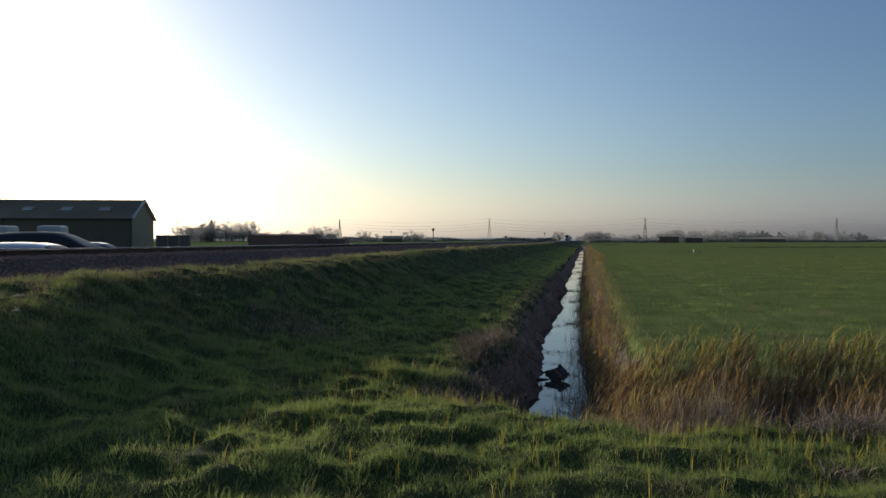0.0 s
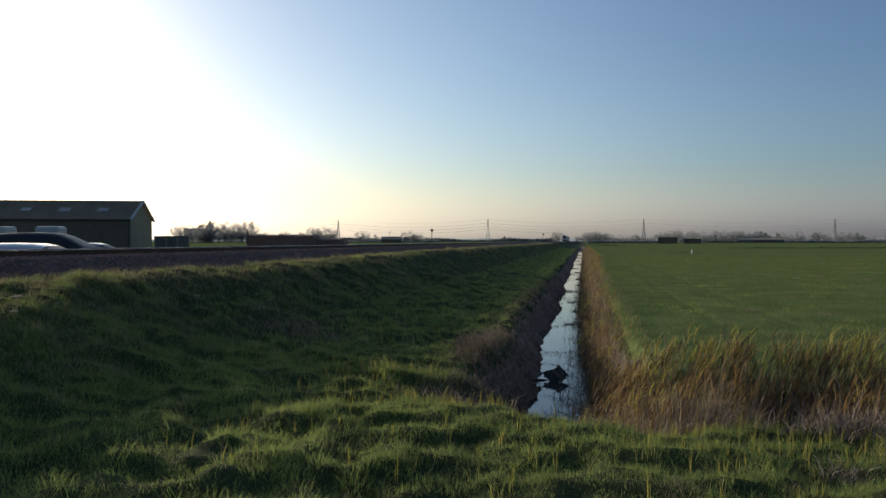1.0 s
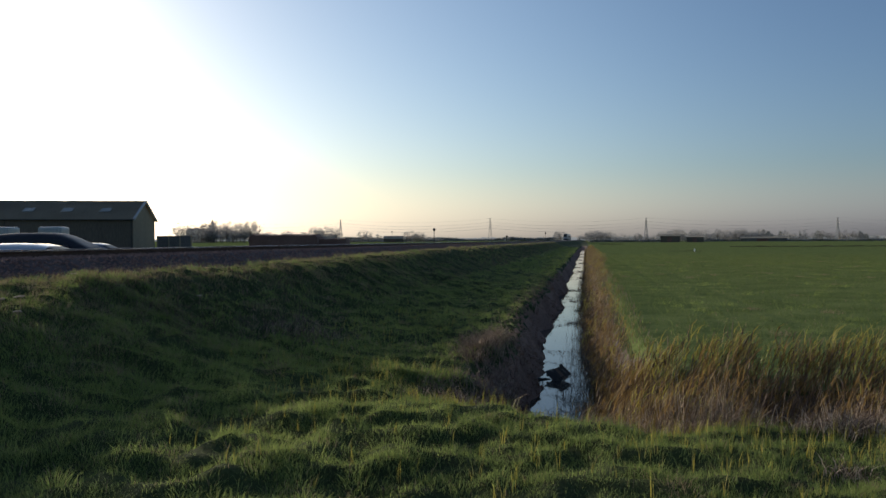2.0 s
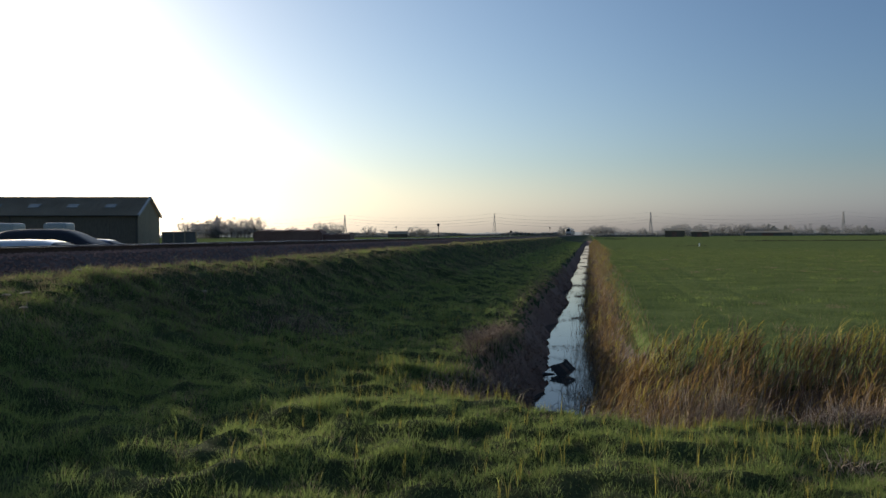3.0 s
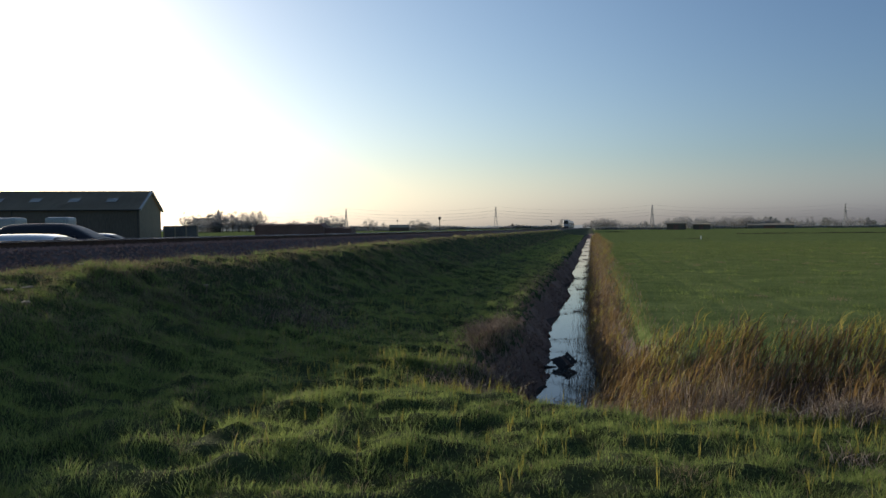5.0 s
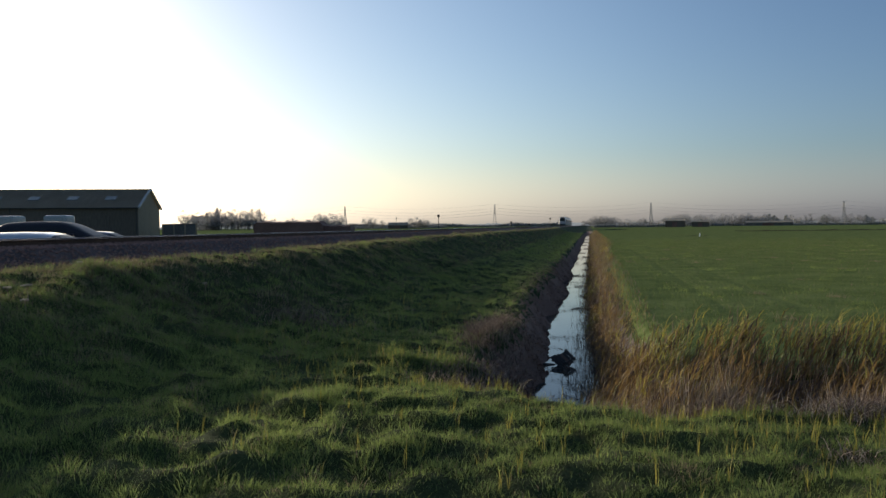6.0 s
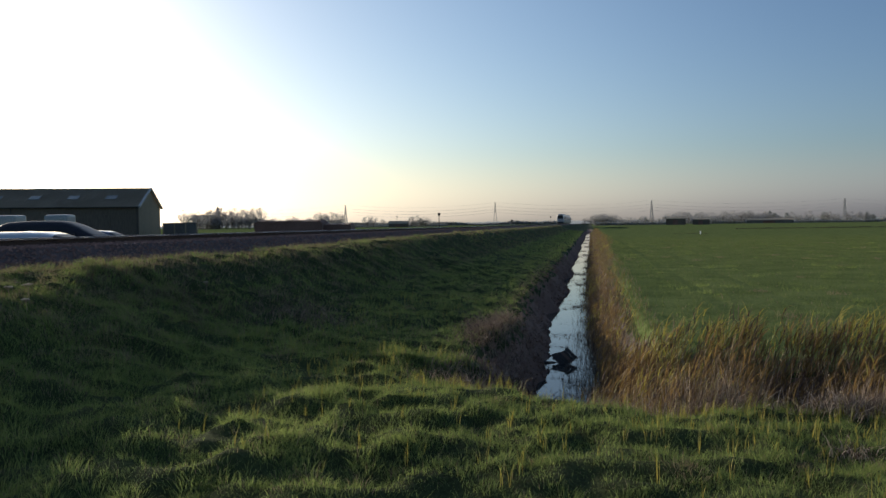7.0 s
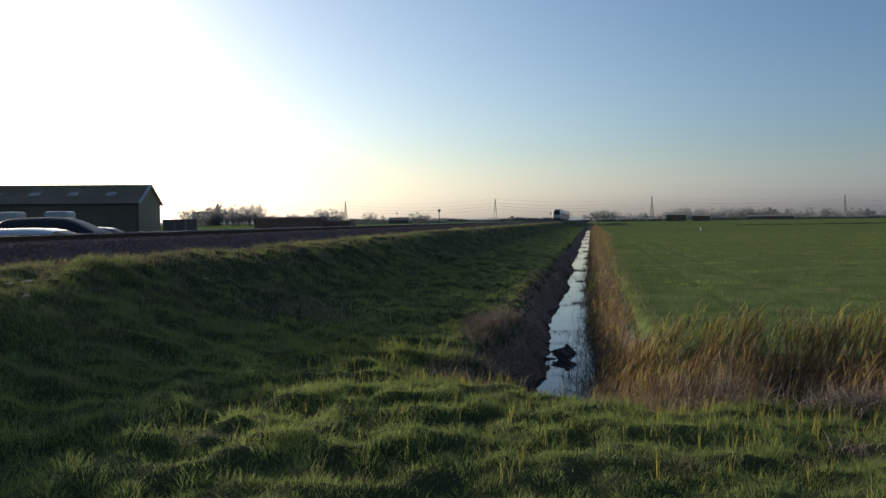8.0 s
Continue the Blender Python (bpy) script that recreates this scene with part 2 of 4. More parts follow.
def tube(points, radii, sides=8):
    """A round bar along points."""
    bm = bmesh.new()
    rings = []
    for i, p in enumerate(points):
        a = Vector(points[max(i - 1, 0)])
        c = Vector(points[min(i + 1, len(points) - 1)])
        q = (c - a).to_track_quat("Z", "Y")
        rings.append([bm.verts.new(Vector(p) + q @ Vector((math.cos(t) * radii[i], math.sin(t) * radii[i], 0)))
                      for t in (2 * math.pi * k / sides for k in range(sides))])
    for r0, r1 in zip(rings, rings[1:]):
        for k in range(sides):
            bm.faces.new((r0[k], r0[(k + 1) % sides], r1[(k + 1) % sides], r1[k]))
    bm.faces.new(rings[0][::-1])
    bm.faces.new(rings[-1])
    return bm


def loft(sections):
    """A closed skin through rings of equal length, capped at both ends."""
    bm = bmesh.new()
    rings = [[bm.verts.new(p) for p in s] for s in sections]
    k = len(rings[0])
    for r0, r1 in zip(rings, rings[1:]):
        for i in range(k):
            bm.faces.new((r0[i], r0[(i + 1) % k], r1[(i + 1) % k], r1[i]))
    bm.faces.new(rings[0][::-1])
    bm.faces.new(rings[-1])
    bmesh.ops.recalc_face_normals(bm, faces=bm.faces)
    return bm


def vnoise(x, y, size, seed=0):
    """Smooth noise from 0 to 1 on a lattice of that size."""
    x, y = np.asarray(x, float) / size + seed * 17.3, np.asarray(y, float) / size - seed * 9.1
    xi, yi = np.floor(x), np.floor(y)
    u, v = x - xi, y - yi
    u, v = u * u * (3 - 2 * u), v * v * (3 - 2 * v)

    def h(a, b):
        s = np.sin(a * 127.1 + b * 311.7 + seed * 74.7) * 43758.5453
        return s - np.floor(s)
    return (h(xi, yi) * (1 - u) + h(xi + 1, yi) * u) * (1 - v) + (h(xi, yi + 1) * (1 - u) + h(xi + 1, yi + 1) * u) * v


def step(a, b, x):
    t = np.clip((np.asarray(x, float) - a) / (b - a), 0, 1)
    return t * t * (3 - 2 * t)


# ---- the ground: bank, ditch, pasture, one sheet to the horizon ----
WATER_Z = -0.9
ALONG = ((-4600, 0), (-150, 0), (-60, 0.35), (-18, 0.45), (-15, 0.8), (-13.6, 1.2), (-9.1, 1.12), (-8.75, 1.29), (-8.3, 1.36), (-7.7, 1.25),
         (-6.6, 0.72), (-5.6, 0.34), (-4.4, 0.14), (-3.0, 0.02), (-2.0, -0.04), (-1.72, -0.2), (-1.22, -0.86), (-0.9, -1.15), (-0.4, -1.15),
         (0.0, -0.9), (0.45, -0.45), (0.8, -0.05), (1.1, 0.02), (60, 0), (4600, 0))
NEAR = ((-4600, 0), (-150, 0), (-60, 0.35), (-18, 0.45), (-15, 0.8), (-13.6, 1.2), (-9.1, 1.25), (-8.3, 1.50), (-7.4, 1.45), (-6.6, 1.22), (-5.8, 0.78), (-4.8, 0.48),
        (-3.5, 0.36), (-1, 0.28), (3, 0.26), (10, 0.28), (4600, 0.28))


def ground_z(x, y):
    x, y = np.asarray(x, float), np.asarray(y, float)
    wob = (vnoise(x, y, 2.6, 5) - 0.5) * 0.35 + (vnoise(x, y, 1.0, 6) - 0.5) * 0.2
    wob = wob - 0.38 * step(20, 12.5, y) + ((vnoise(x * 0, y, 5.5, 15) - 0.5) * 0.55 + (vnoise(x * 0, y, 2.1, 16) - 0.5) * 0.3) * step(15, 22, y)
    ditch = np.exp(-((x + 1.4) / 1.0) ** 2)
    near_bay = (0.10 * step(40, 20, y) + 0.26 * step(18, 12, y)) * step(-0.6, -0.1, x) * (1 - step(1.2, 2.2, x))
    far = np.interp(x + wob * ditch - near_bay, *zip(*ALONG))
    far = np.where((x > -3) & (x < 1.2), far * (1 - step(215, 245, y)), far)   # the ditch ends at the far drain
    ridge = np.exp(-((x + 8.3) / 0.9) ** 2)
    far = far + ridge * (0.12 * step(14, 45, y) + (vnoise(x, y, 4.0, 8) - 0.5) * 0.05)
    cross = np.interp(y + (vnoise(x, y, 1.5, 9) - 0.5) * 0.5, (7.0, 7.6, 8.4, 10.0, 11.2), (0.1, -0.2, -0.85, -0.85, 0.02))
    far = np.where(x > 0.3, far + (np.minimum(far, cross) - far) * step(0.3, 1.0, x) * step(12, 11.2, y), far)
    near = np.interp(x, *zip(*NEAR)) - 0.03 * np.clip(y - 4.5, 0, 4)
    lip = 7.2 + 0.8 * np.exp(-((x + 0.7) / 1.0) ** 2) + (vnoise(x, y, 1.2, 3) - 0.5) * 0.5
    end = step(-2.9, -1.5, x)
    k = end * step(lip - 0.5, lip + 1.3, y) + (1 - end) * step(5.0, 12.5, y)
    z = near * (1 - k) + far * k
    rough = step(-9.2, -8.4, x) * (0.6 + 0.4 * step(-8.3, -7.2, x)) * (1 - step(0.6, 1.8, x) * step(9, 11, y)) * (1 - 0.75 * ditch * k)
    fade = 1 - step(60, 140, y)
    lumps = (vnoise(x, y, 1.6, 1) - 0.5) * 0.05 + (vnoise(x + 0.3 * vnoise(x, y, 0.5, 71), y + 0.3 * vnoise(x, y, 0.5, 72), 0.36, 2) ** 1.5 - 0.35) * (0.08 + 0.085 * step(0.5, -2, x)) + (vnoise(x, y, 0.2, 4) - 0.5) * 0.085
    pasture = (vnoise(x, y, 0.9, 7) - 0.5) * 0.03 + (vnoise(x, y, 6, 7) - 0.5) * 0.06
    z = z + fade * k * np.exp(-((x + 1.55) / 0.55) ** 2) * ((vnoise(x, y, 0.5, 17) - 0.5) * 0.26 + (vnoise(x, y, 0.2, 18) - 0.5) * 0.12)
    for c in (3.0, 4.7):
        z = z - 0.02 * np.exp(-((x - c - 0.25 * np.sin(y / 24)) / 0.13) ** 2) * step(14, 20, y) * fade
    return z + fade * (rough * lumps + (1 - rough) * step(1.2, 2, x) * pasture)


def ground():
    xs = np.concatenate([-13 - np.geomspace(0.6, 4500, 46)[::-1], np.arange(-13, -9.2, 0.3), np.arange(-9.2, 6, 0.085), 6 + np.geomspace(0.2, 4500, 60)])
    ys = np.concatenate([-6 - np.geomspace(0.6, 900, 22)[::-1], np.arange(-6, 3, 0.5), np.arange(3, 15, 0.085), np.arange(15, 26, 0.16), 26 + np.geomspace(0.15, 4500, 130)])
    X, Y = np.meshgrid(xs, ys)
    Z = ground_z(X, Y)
    V = np.stack([X, Y, Z], -1).reshape(-1, 3)
    w, h = len(xs), len(ys)
    i = np.arange((h - 1) * (w - 1))
    a = i // (w - 1) * w + i % (w - 1)
    F = np.stack([a, a + 1, a + w + 1, a + w], 1)
    c = V[F].mean(1)
    wet = (c[:, 1] > 7.4) & (c[:, 2] < -0.10 - 0.25 * vnoise(c[:, 0], c[:, 1], 0.7, 12)) & (c[:, 0] > -2.6) & (c[:, 0] < 8)
    index = np.where(c[:, 0] > 0.95, np.where(c[:, 1] > 10.8, 1, 0), 0)
    index = np.where(wet, np.where(c[:, 0] > 0.05, 3, 2), index)
    index = np.where((c[:, 0] < -14) & (c[:, 0] > -62) & (c[:, 1] < 75), 4, index)
    index = np.where((c[:, 0] < -14) & (index == 0), 1, index)
    ob = from_arrays("ground", V, F, (M_SOIL, M_FIELD, M_MUD, M_BED, M_YARD), index, smooth=True)
    tagged(ob, "green pasture, rough turf bank and muddy ditch sides", "ground", kind="structure")


def ditch_water():
    ys = np.concatenate([np.arange(8.6, 60, 0.5), np.geomspace(60, 238, 24)])
    xs = np.linspace(-2.2, 0.9, 6)
    X, Y = np.meshgrid(xs, ys)
    V = np.stack([X, Y, X * 0 + WATER_Z], -1).reshape(-1, 3)
    w = len(xs)
    i = np.arange((len(ys) - 1) * (w - 1))
    a = i // (w - 1) * w + i % (w - 1)
    tagged(from_arrays("water", V, np.stack([a, a + 1, a + w + 1, a + w], 1), (M_WATER,), smooth=True),
           "still ditch water reflecting the pale sky", "water", kind="structure")


ground()
ditch_water()

# ---- railway ----
TRACK_X, RAIL_Z = -11.15, 1.82


def railway():
    ends = (-40, 0, 20, 60, 200, 900, 2500)
    bm = bmesh.new()
    rings = []
    for y in ends:
        rings.append([bm.verts.new((TRACK_X + dx, y, z)) for dx, z in
                      ((-2.35, 1.15), (-1.55, 1.62), (-1.3, 1.67), (1.05, 1.69), (1.42, 1.67), (2.25, 1.12))])
    for r0, r1 in zip(rings, rings[1:]):
        for i in range(5):
            bm.faces.new((r0[i], r0[i + 1], r1[i + 1], r1[i]))
    tagged(part("ballast_bed", bm, M_BALLAST), "dark stone ballast bed under the railway line", "ballast", kind="structure")

    track = empty("railway_track", pose(TRACK_X, 0, RAIL_Z), "single railway line of rusty steel rails on sleepers", "railway")
    track["kind"] = "structure"
    prof = ((-0.07, -0.16), (0.07, -0.16), (0.07, -0.147), (0.012, -0.125), (0.012, -0.04), (0.036, -0.03), (0.036, -0.004),
            (-0.036, -0.004), (-0.036, -0.03), (-0.012, -0.04), (-0.012, -0.125), (-0.07, -0.147))
    for side in (-0.7535, 0.7535):
        rail = part("rail", loft([[(side + x, y, z) for x, z in prof] for y in ends]), M_RAIL, track, "rust-brown steel rail")
        part("rail_head", loft([[(side + x, y, z) for x, z in ((-0.03, -0.006), (0.03, -0.006), (0.026, 0), (-0.026, 0))] for y in ends]),
             M_RAIL_TOP, rail, "polished running surface")
    proto = None
    rest = bmesh.new()
    for i in range(520):
        y = -12 + i * 0.65
        if i < 220:
            if proto is None:
                proto = part("sleeper", box(-1.25, 1.25, -0.13, 0.13, -0.36, -0.15, 0.015), M_SLEEPER, track)
                proto.location = (0, y, 0)
            else:
                o = new("sleeper", proto.data)
                o.parent, o.location = track, (0, y, 0)
        else:
            add_box(rest, -1.25, 1.25, y - 0.13, y + 0.13, -0.36, -0.15)
    tagged(part("far_sleepers", rest, M_SLEEPER, track), kind="stuff")


def ballast_stones():
    rng = np.random.default_rng(4)
    n = 15000
    y = 4 + 66 * rng.random(n) ** 1.7
    u = rng.random(n)
    x = np.where(u < 0.75, -9.95 + 1.15 * rng.random(n), -10.35 + 0.4 * rng.random(n))
    z = np.interp(x, (-10.1, -9.73, -8.9), (1.69, 1.67, 1.12))
    r = 0.02 + 0.03 * rng.random(n)
    o = np.array([(1, 0, 0), (0, 1, 0), (-1, 0, 0), (0, -1, 0), (0, 0, 1), (0, 0, -1)], float)
    f = np.array([(0, 1, 4), (1, 2, 4), (2, 3, 4), (3, 0, 4), (1, 0, 5), (2, 1, 5), (3, 2, 5), (0, 3, 5)])
    jig = 0.65 + 0.7 * rng.random((n, 6, 1))
    a = rng.random(n) * 6.28
    c, s = np.cos(a)[:, None], np.sin(a)[:, None]
    d = o[None] * jig
    d = np.stack([d[..., 0] * c - d[..., 1] * s, d[..., 0] * s + d[..., 1] * c + 0.2 * d[..., 2], d[..., 2] * 0.8 + 0.2 * d[..., 0]], -1)
    V = np.stack([x, y, z], 1)[:, None] + d * r[:, None, None]
    F = f[None] + 6 * np.arange(n)[:, None, None]
    tagged(from_arrays("ballast_stones", V.reshape(-1, 3), F.reshape(-1, 3), (M_STONE,)), "loose grey-brown ballast stones beside the rail", "ballast", kind="stuff")


railway()
ballast_stones()

# ---- plants ----


def ribbons(name, base, heading, height, width, bend, droop, mats, mat_index=None, segs=3, curve=1.8):
    """Blades: one ribbon per base, that leans by bend towards heading and droops at the tip."""
    n = len(base)
    t = np.linspace(0, 1, segs + 1)[None, :]
    side = np.stack([-np.sin(heading), np.cos(heading)], 1)
    fwd = np.stack([np.cos(heading), np.sin(heading)], 1)
    out = height[:, None] * bend[:, None] * t ** curve
    up = height[:, None] * (t * np.sqrt(np.clip(1 - (bend[:, None] * 0.6) ** 2, 0.1, 1)) - droop[:, None] * t ** 3)
    w = width[:, None] * (1 - t ** 1.6) * (0.75 + 0.25 * np.sin(np.pi * np.minimum(t * 1.4, 1)))
    turn = np.random.default_rng(n).random(n) * np.pi
    sx = np.stack([np.cos(turn), np.sin(turn)], 1)
    ctr = np.stack([base[:, 0, None] + fwd[:, 0, None] * out, base[:, 1, None] + fwd[:, 1, None] * out, base[:, 2, None] + up], -1)
    off = np.zeros_like(ctr)
    off[..., 0], off[..., 1] = sx[:, 0, None] * w / 2, sx[:, 1, None] * w / 2
    V = np.concatenate([np.stack([ctr[:, :-1] - off[:, :-1], ctr[:, :-1] + off[:, :-1]], 2).reshape(n, -1, 3), ctr[:, -1:]], 1)
    k = 2 * segs + 1
    tri = []
    for j in range(segs - 1):
        tri += [(2 * j, 2 * j + 1, 2 * j + 3), (2 * j, 2 * j + 3, 2 * j + 2)]
    tri.append((2 * segs - 2, 2 * segs - 1, 2 * segs))
    F = np.array(tri)[None] + k * np.arange(n)[:, None, None]
    idx = None if mat_index is None else np.repeat(mat_index, len(tri))
    return from_arrays(name, V.reshape(-1, 3), F.reshape(-1, 3), mats, idx)


def scatter(rng, n, x0, x1, y0, y1, power=1.0):
    return x0 + (x1 - x0) * rng.random(n), y0 + (y1 - y0) * rng.random(n) ** power


def rough_grass():
    rng = np.random.default_rng(11)
    # a short carpet, and on it tufts whose blades splay outwards
    for name, n, region, per, spread, h, w in (
            ("near_turf", 9000, (-7, 6.5, -4, 3.6, 1.0), 1, 0, 0.09, 0.008),
            ("turf_carpet", 170000, (-9.4, 6.5, 3.2, 12.5, 1.0), 1, 0, 0.065, 0.005),
            ("turf_tufts", 15000, (-9.4, 6.5, 3.2, 12.5, 1.0), 20, 0.055, 0.085, 0.0055),
            ("bank_tufts", 19000, (-9.3, -1.5, 9.5, 45, 1.6), 8, 0.07, 0.115, 0.010),
            ("far_bank_grass", 52000, (-9.2, -1.5, 44, 190, 1.5), 1, 0, 0.15, 0.04)):
        x, y = scatter(rng, n, *region)
        if name.startswith("turf_"):
            ok = (y > 3.4) & (x > -0.95 * y - 1.5) & (x < 0.4 * y + 1.8)
            x, y = x[ok], y[ok]
        z = ground_z(x, y)
        lush = vnoise(x, y, 0.36, 2) * 0.6 + vnoise(x, y, 1.4, 27) * 0.5
        mud = (x > -1.6 - 0.4 * vnoise(x, y, 0.9, 30)) & (z < -0.02) & (y > 7.4)
        thin = 1 - 0.85 * step(10.3, 12.5, y) if name.startswith("turf_") else 1.0
        keep = ~mud & (rng.random(len(x)) < (0.42 + 0.8 * lush) * thin) & ~((x > 0.5) & (y > 7.7) & (y < 11.3)) & ~((x > 0.6) & (y > 11))
        x, y, lush = x[keep], y[keep], lush[keep]
        big = (0.30 + 1.5 * rng.random(len(x)) ** 2.2) * (0.45 + 0.9 * lush)
        dry = (rng.random(len(x)) < 0.02 + 0.10 * step(0.6, 0.9, vnoise(x, y, 1.7, 23))).astype(int)
        # dry patches on the bank, plus pale blades standing in for the sunlit crest
        dry = np.where((x < -5.2) & (rng.random(len(x)) < 0.16 + 0.3 * vnoise(x, y, 1.2, 24) + 0.35 * step(-6.9, -7.9, x)), 1, dry)
        k = np.repeat(np.arange(len(x)), per)
        m2 = len(k)
        a = rng.random(m2) * 6.283
        d = spread * np.sqrt(rng.random(m2)) * (0.6 + 0.7 * big[k])
        wind = vnoise(x[k], y[k], 0.9, 22) * 2.4 - 1.2
        head = np.arctan2(np.sin(a) + 0.25 * np.sin(wind), np.cos(a) + 0.25 * np.cos(wind)) + rng.normal(0, 0.5, m2) if per > 1 else rng.random(m2) * 6.283
        bx, by = x[k] + d * np.cos(a), y[k] + d * np.sin(a)
        hh = h * big[k] * (0.55 + 0.75 * rng.random(m2))
        one = np.where(rng.random(m2) < 0.06, 1 - dry[k], dry[k]) if per > 1 else dry
        one = np.where((bx > -8.1) & (bx < -5.4) & (by > 9) & (rng.random(m2) < 0.36), 2, one)
        ob = ribbons(name, np.stack([bx, by, ground_z(bx, by) - 0.01], 1), head, hh, w * (0.7 + 0.6 * rng.random(m2)), 0.2 + 0.65 * rng.random(m2), 0.05 + 0.25 * rng.random(m2),
                     (M_GRASS, M_GRASS_DRY_LIT, M_LITTER), one, 2)
        tagged(ob, "thick tussocky green grass on the turf bank", "grass", kind="stuff")


def tussocks():
    """Shaggy cushions of long grass, each a dome of blades that hang outwards."""
    rng = np.random.default_rng(19)
    for name, n, region, per, wide in (("near_tussocks", 2500, (-8.6, 6.0, 3.6, 10.5, 1.0), 84, 0.005), ("bank_tussocks", 1000, (-8.9, -2.2, 9.8, 34, 1.4), 60, 0.009)):
        x, y = scatter(rng, n, *region)
        clear = (x > -0.95 * y - 1.2) & (x < 0.4 * y + 1.3) & (rng.random(n) < 0.25 + 0.9 * vnoise(x, y, 1.1, 61))
        clear &= ~((x > -1.7) & (y > 7.3))
        x, y = x[clear], y[clear]
        n = len(x)
        rad = (0.07 + 0.13 * rng.random(n)) * (0.8 + 0.5 * step(-2, -6, x)) * (1 + 0.3 * step(10, 20, y))
        tall = (0.55 + 0.75 * rng.random(n)) * rad * 0.95
        dry = rng.random(n) < 0.05 + 0.3 * step(-4.5, -7.0, x)
        k = np.repeat(np.arange(n), per)
        m2 = len(k)
        a = rng.random(m2) * 6.283
        d = rad[k] * np.sqrt(rng.random(m2))
        rel = d / rad[k]
        wind = vnoise(x[k], y[k], 0.9, 22) * 2.4 - 1.2
        head = np.arctan2(rel * np.sin(a) + 0.2 * np.sin(wind), rel * np.cos(a) + 0.2 * np.cos(wind)) + rng.normal(0, 0.7, m2)
        bx, by = x[k] + d * np.cos(a), y[k] + d * np.sin(a)
        lift = tall[k] * 0.3 * (1 - rel ** 2)
        base = np.stack([bx, by, ground_z(bx, by) - 0.02 + lift], 1)
        ob = ribbons(name, base, head, (0.03 + 0.42 * tall[k]) * (0.5 + 0.8 * rng.random(m2)), wide * (0.7 + 0.6 * rng.random(m2)), 0.25 + 0.5 * rel + 0.2 * rng.random(m2),
                     0.05 + 0.35 * rel * rng.random(m2), (M_GRASS, M_GRASS_DRY_LIT), np.where(rng.random(m2) < 0.05, 1, dry[k].astype(int)), 2)
        tagged(ob, "shaggy cushions of long green grass on the rough turf", "grass", kind="stuff")


def pasture_grass():
    rng = np.random.default_rng(12)
    n = 240000
    x, y = scatter(rng, n, 0.65, 48, 10.6, 115, 1.9)
    ok = (x < 2 + 0.45 * y) & (rng.random(n) < 1 - step(60, 115, y)) & (rng.random(n) < (0.3 + 0.8 * vnoise(x, y, 0.8, 7)) * np.where((np.abs(x - 3.0) < 0.16) | (np.abs(x - 4.7) < 0.16), 0.2, 1.0))
    x, y = x[ok], y[ok]
    n = len(x)
    s = 1 + y / 40
    ob = ribbons("pasture_grass", np.stack([x, y, ground_z(x, y) - 0.01], 1), rng.random(n) * 6.28, (0.05 + 0.06 * rng.random(n)) * s ** 0.4, 0.009 * s * 1.3, 0.3 + 0.5 * rng.random(n),
                 0.1 * rng.random(n), (M_PASTURE_BLADE, M_GRASS_DRY_LIT), (rng.random(n) < 0.04).astype(int), 2)
    tagged(ob, "short grazed green pasture grass", "grass", kind="stuff")
    # ranker clumps that the stock have left
    c = 330
    cx, cy = scatter(rng, c, 1.5, 34, 12, 70, 1.3)
    k = np.repeat(np.arange(c), 60)
    n = len(k)
    x, y = cx[k] + rng.normal(0, 0.16, n), cy[k] + rng.normal(0, 0.16, n)
    ob = ribbons("pasture_clumps", np.stack([x, y, ground_z(x, y) - 0.01], 1), rng.random(n) * 6.28, (0.07 + 0.09 * rng.random(n)) * (0.6 + 0.8 * rng.random(c)[k]), np.full(n, 0.012),
                 0.3 + 0.5 * rng.random(n), 0.1 * rng.random(n), (M_GRASS, M_GRASS_DRY_LIT), (rng.random(c) < 0.15).astype(int)[k], 2)
    tagged(ob, "ranker dark grass clumps in the pasture", "grass", kind="stuff")


def reeds(name, x, y, h, rng, leaves, thick, lean, label):
    n = len(x)
    z = np.minimum(ground_z(x, y), 0.05)
    hd = (vnoise(x, y, 0.6, 44) - 0.5) * 3.4 + rng.normal(-0.1, 0.9, n)
    bend = lean * (0.25 + 0.6 * vnoise(x, y, 0.35, 45) + 0.4 * rng.random(n))
    base = np.stack([x, y, z - 0.03], 1)
    ob = ribbons(name, base, hd, h, np.full(n, thick), bend, np.full(n, 0.02), (M_STALK, M_LITTER), (rng.random(n) < (0.7 if leaves > 2 else 0.45)).astype(int), 4, 1.2)
    tagged(ob, label, "reeds", kind="stuff")
    k = np.repeat(np.arange(n), leaves)
    t = 0.68 + 0.32 * rng.random(len(k))
    hd2 = hd[k]
    out = h[k] * bend[k] * t ** 1.2
    up = h[k] * (t * np.sqrt(1 - (bend[k] * 0.6) ** 2) - 0.02 * t ** 3)
    lb = base[k] + np.stack([np.cos(hd2) * out, np.sin(hd2) * out, up], 1)
    green = vnoise(x[k], y[k], 1.0, 40)
    idx = np.where(green + 0.25 * rng.random(len(k)) > 0.84, 1, 0)
    idx = np.where(rng.random(len(k)) < 0.3, 2, idx)
    lo = ribbons(name + "_leaves", lb, rng.normal(-0.1, 0.95, len(k)), (0.16 + 0.24 * rng.random(len(k))) * (h[k] / 0.75), thick * (1.3 + 1.0 * rng.random(len(k))),
                 0.35 + 0.6 * rng.random(len(k)), 0.1 + 0.6 * rng.random(len(k)) ** 1.5, (M_REED_LEAF, M_REED_GREEN, M_LITTER), idx, 3)
    tagged(lo, "ochre and yellow-green drooping reed leaves", "reeds", kind="stuff")


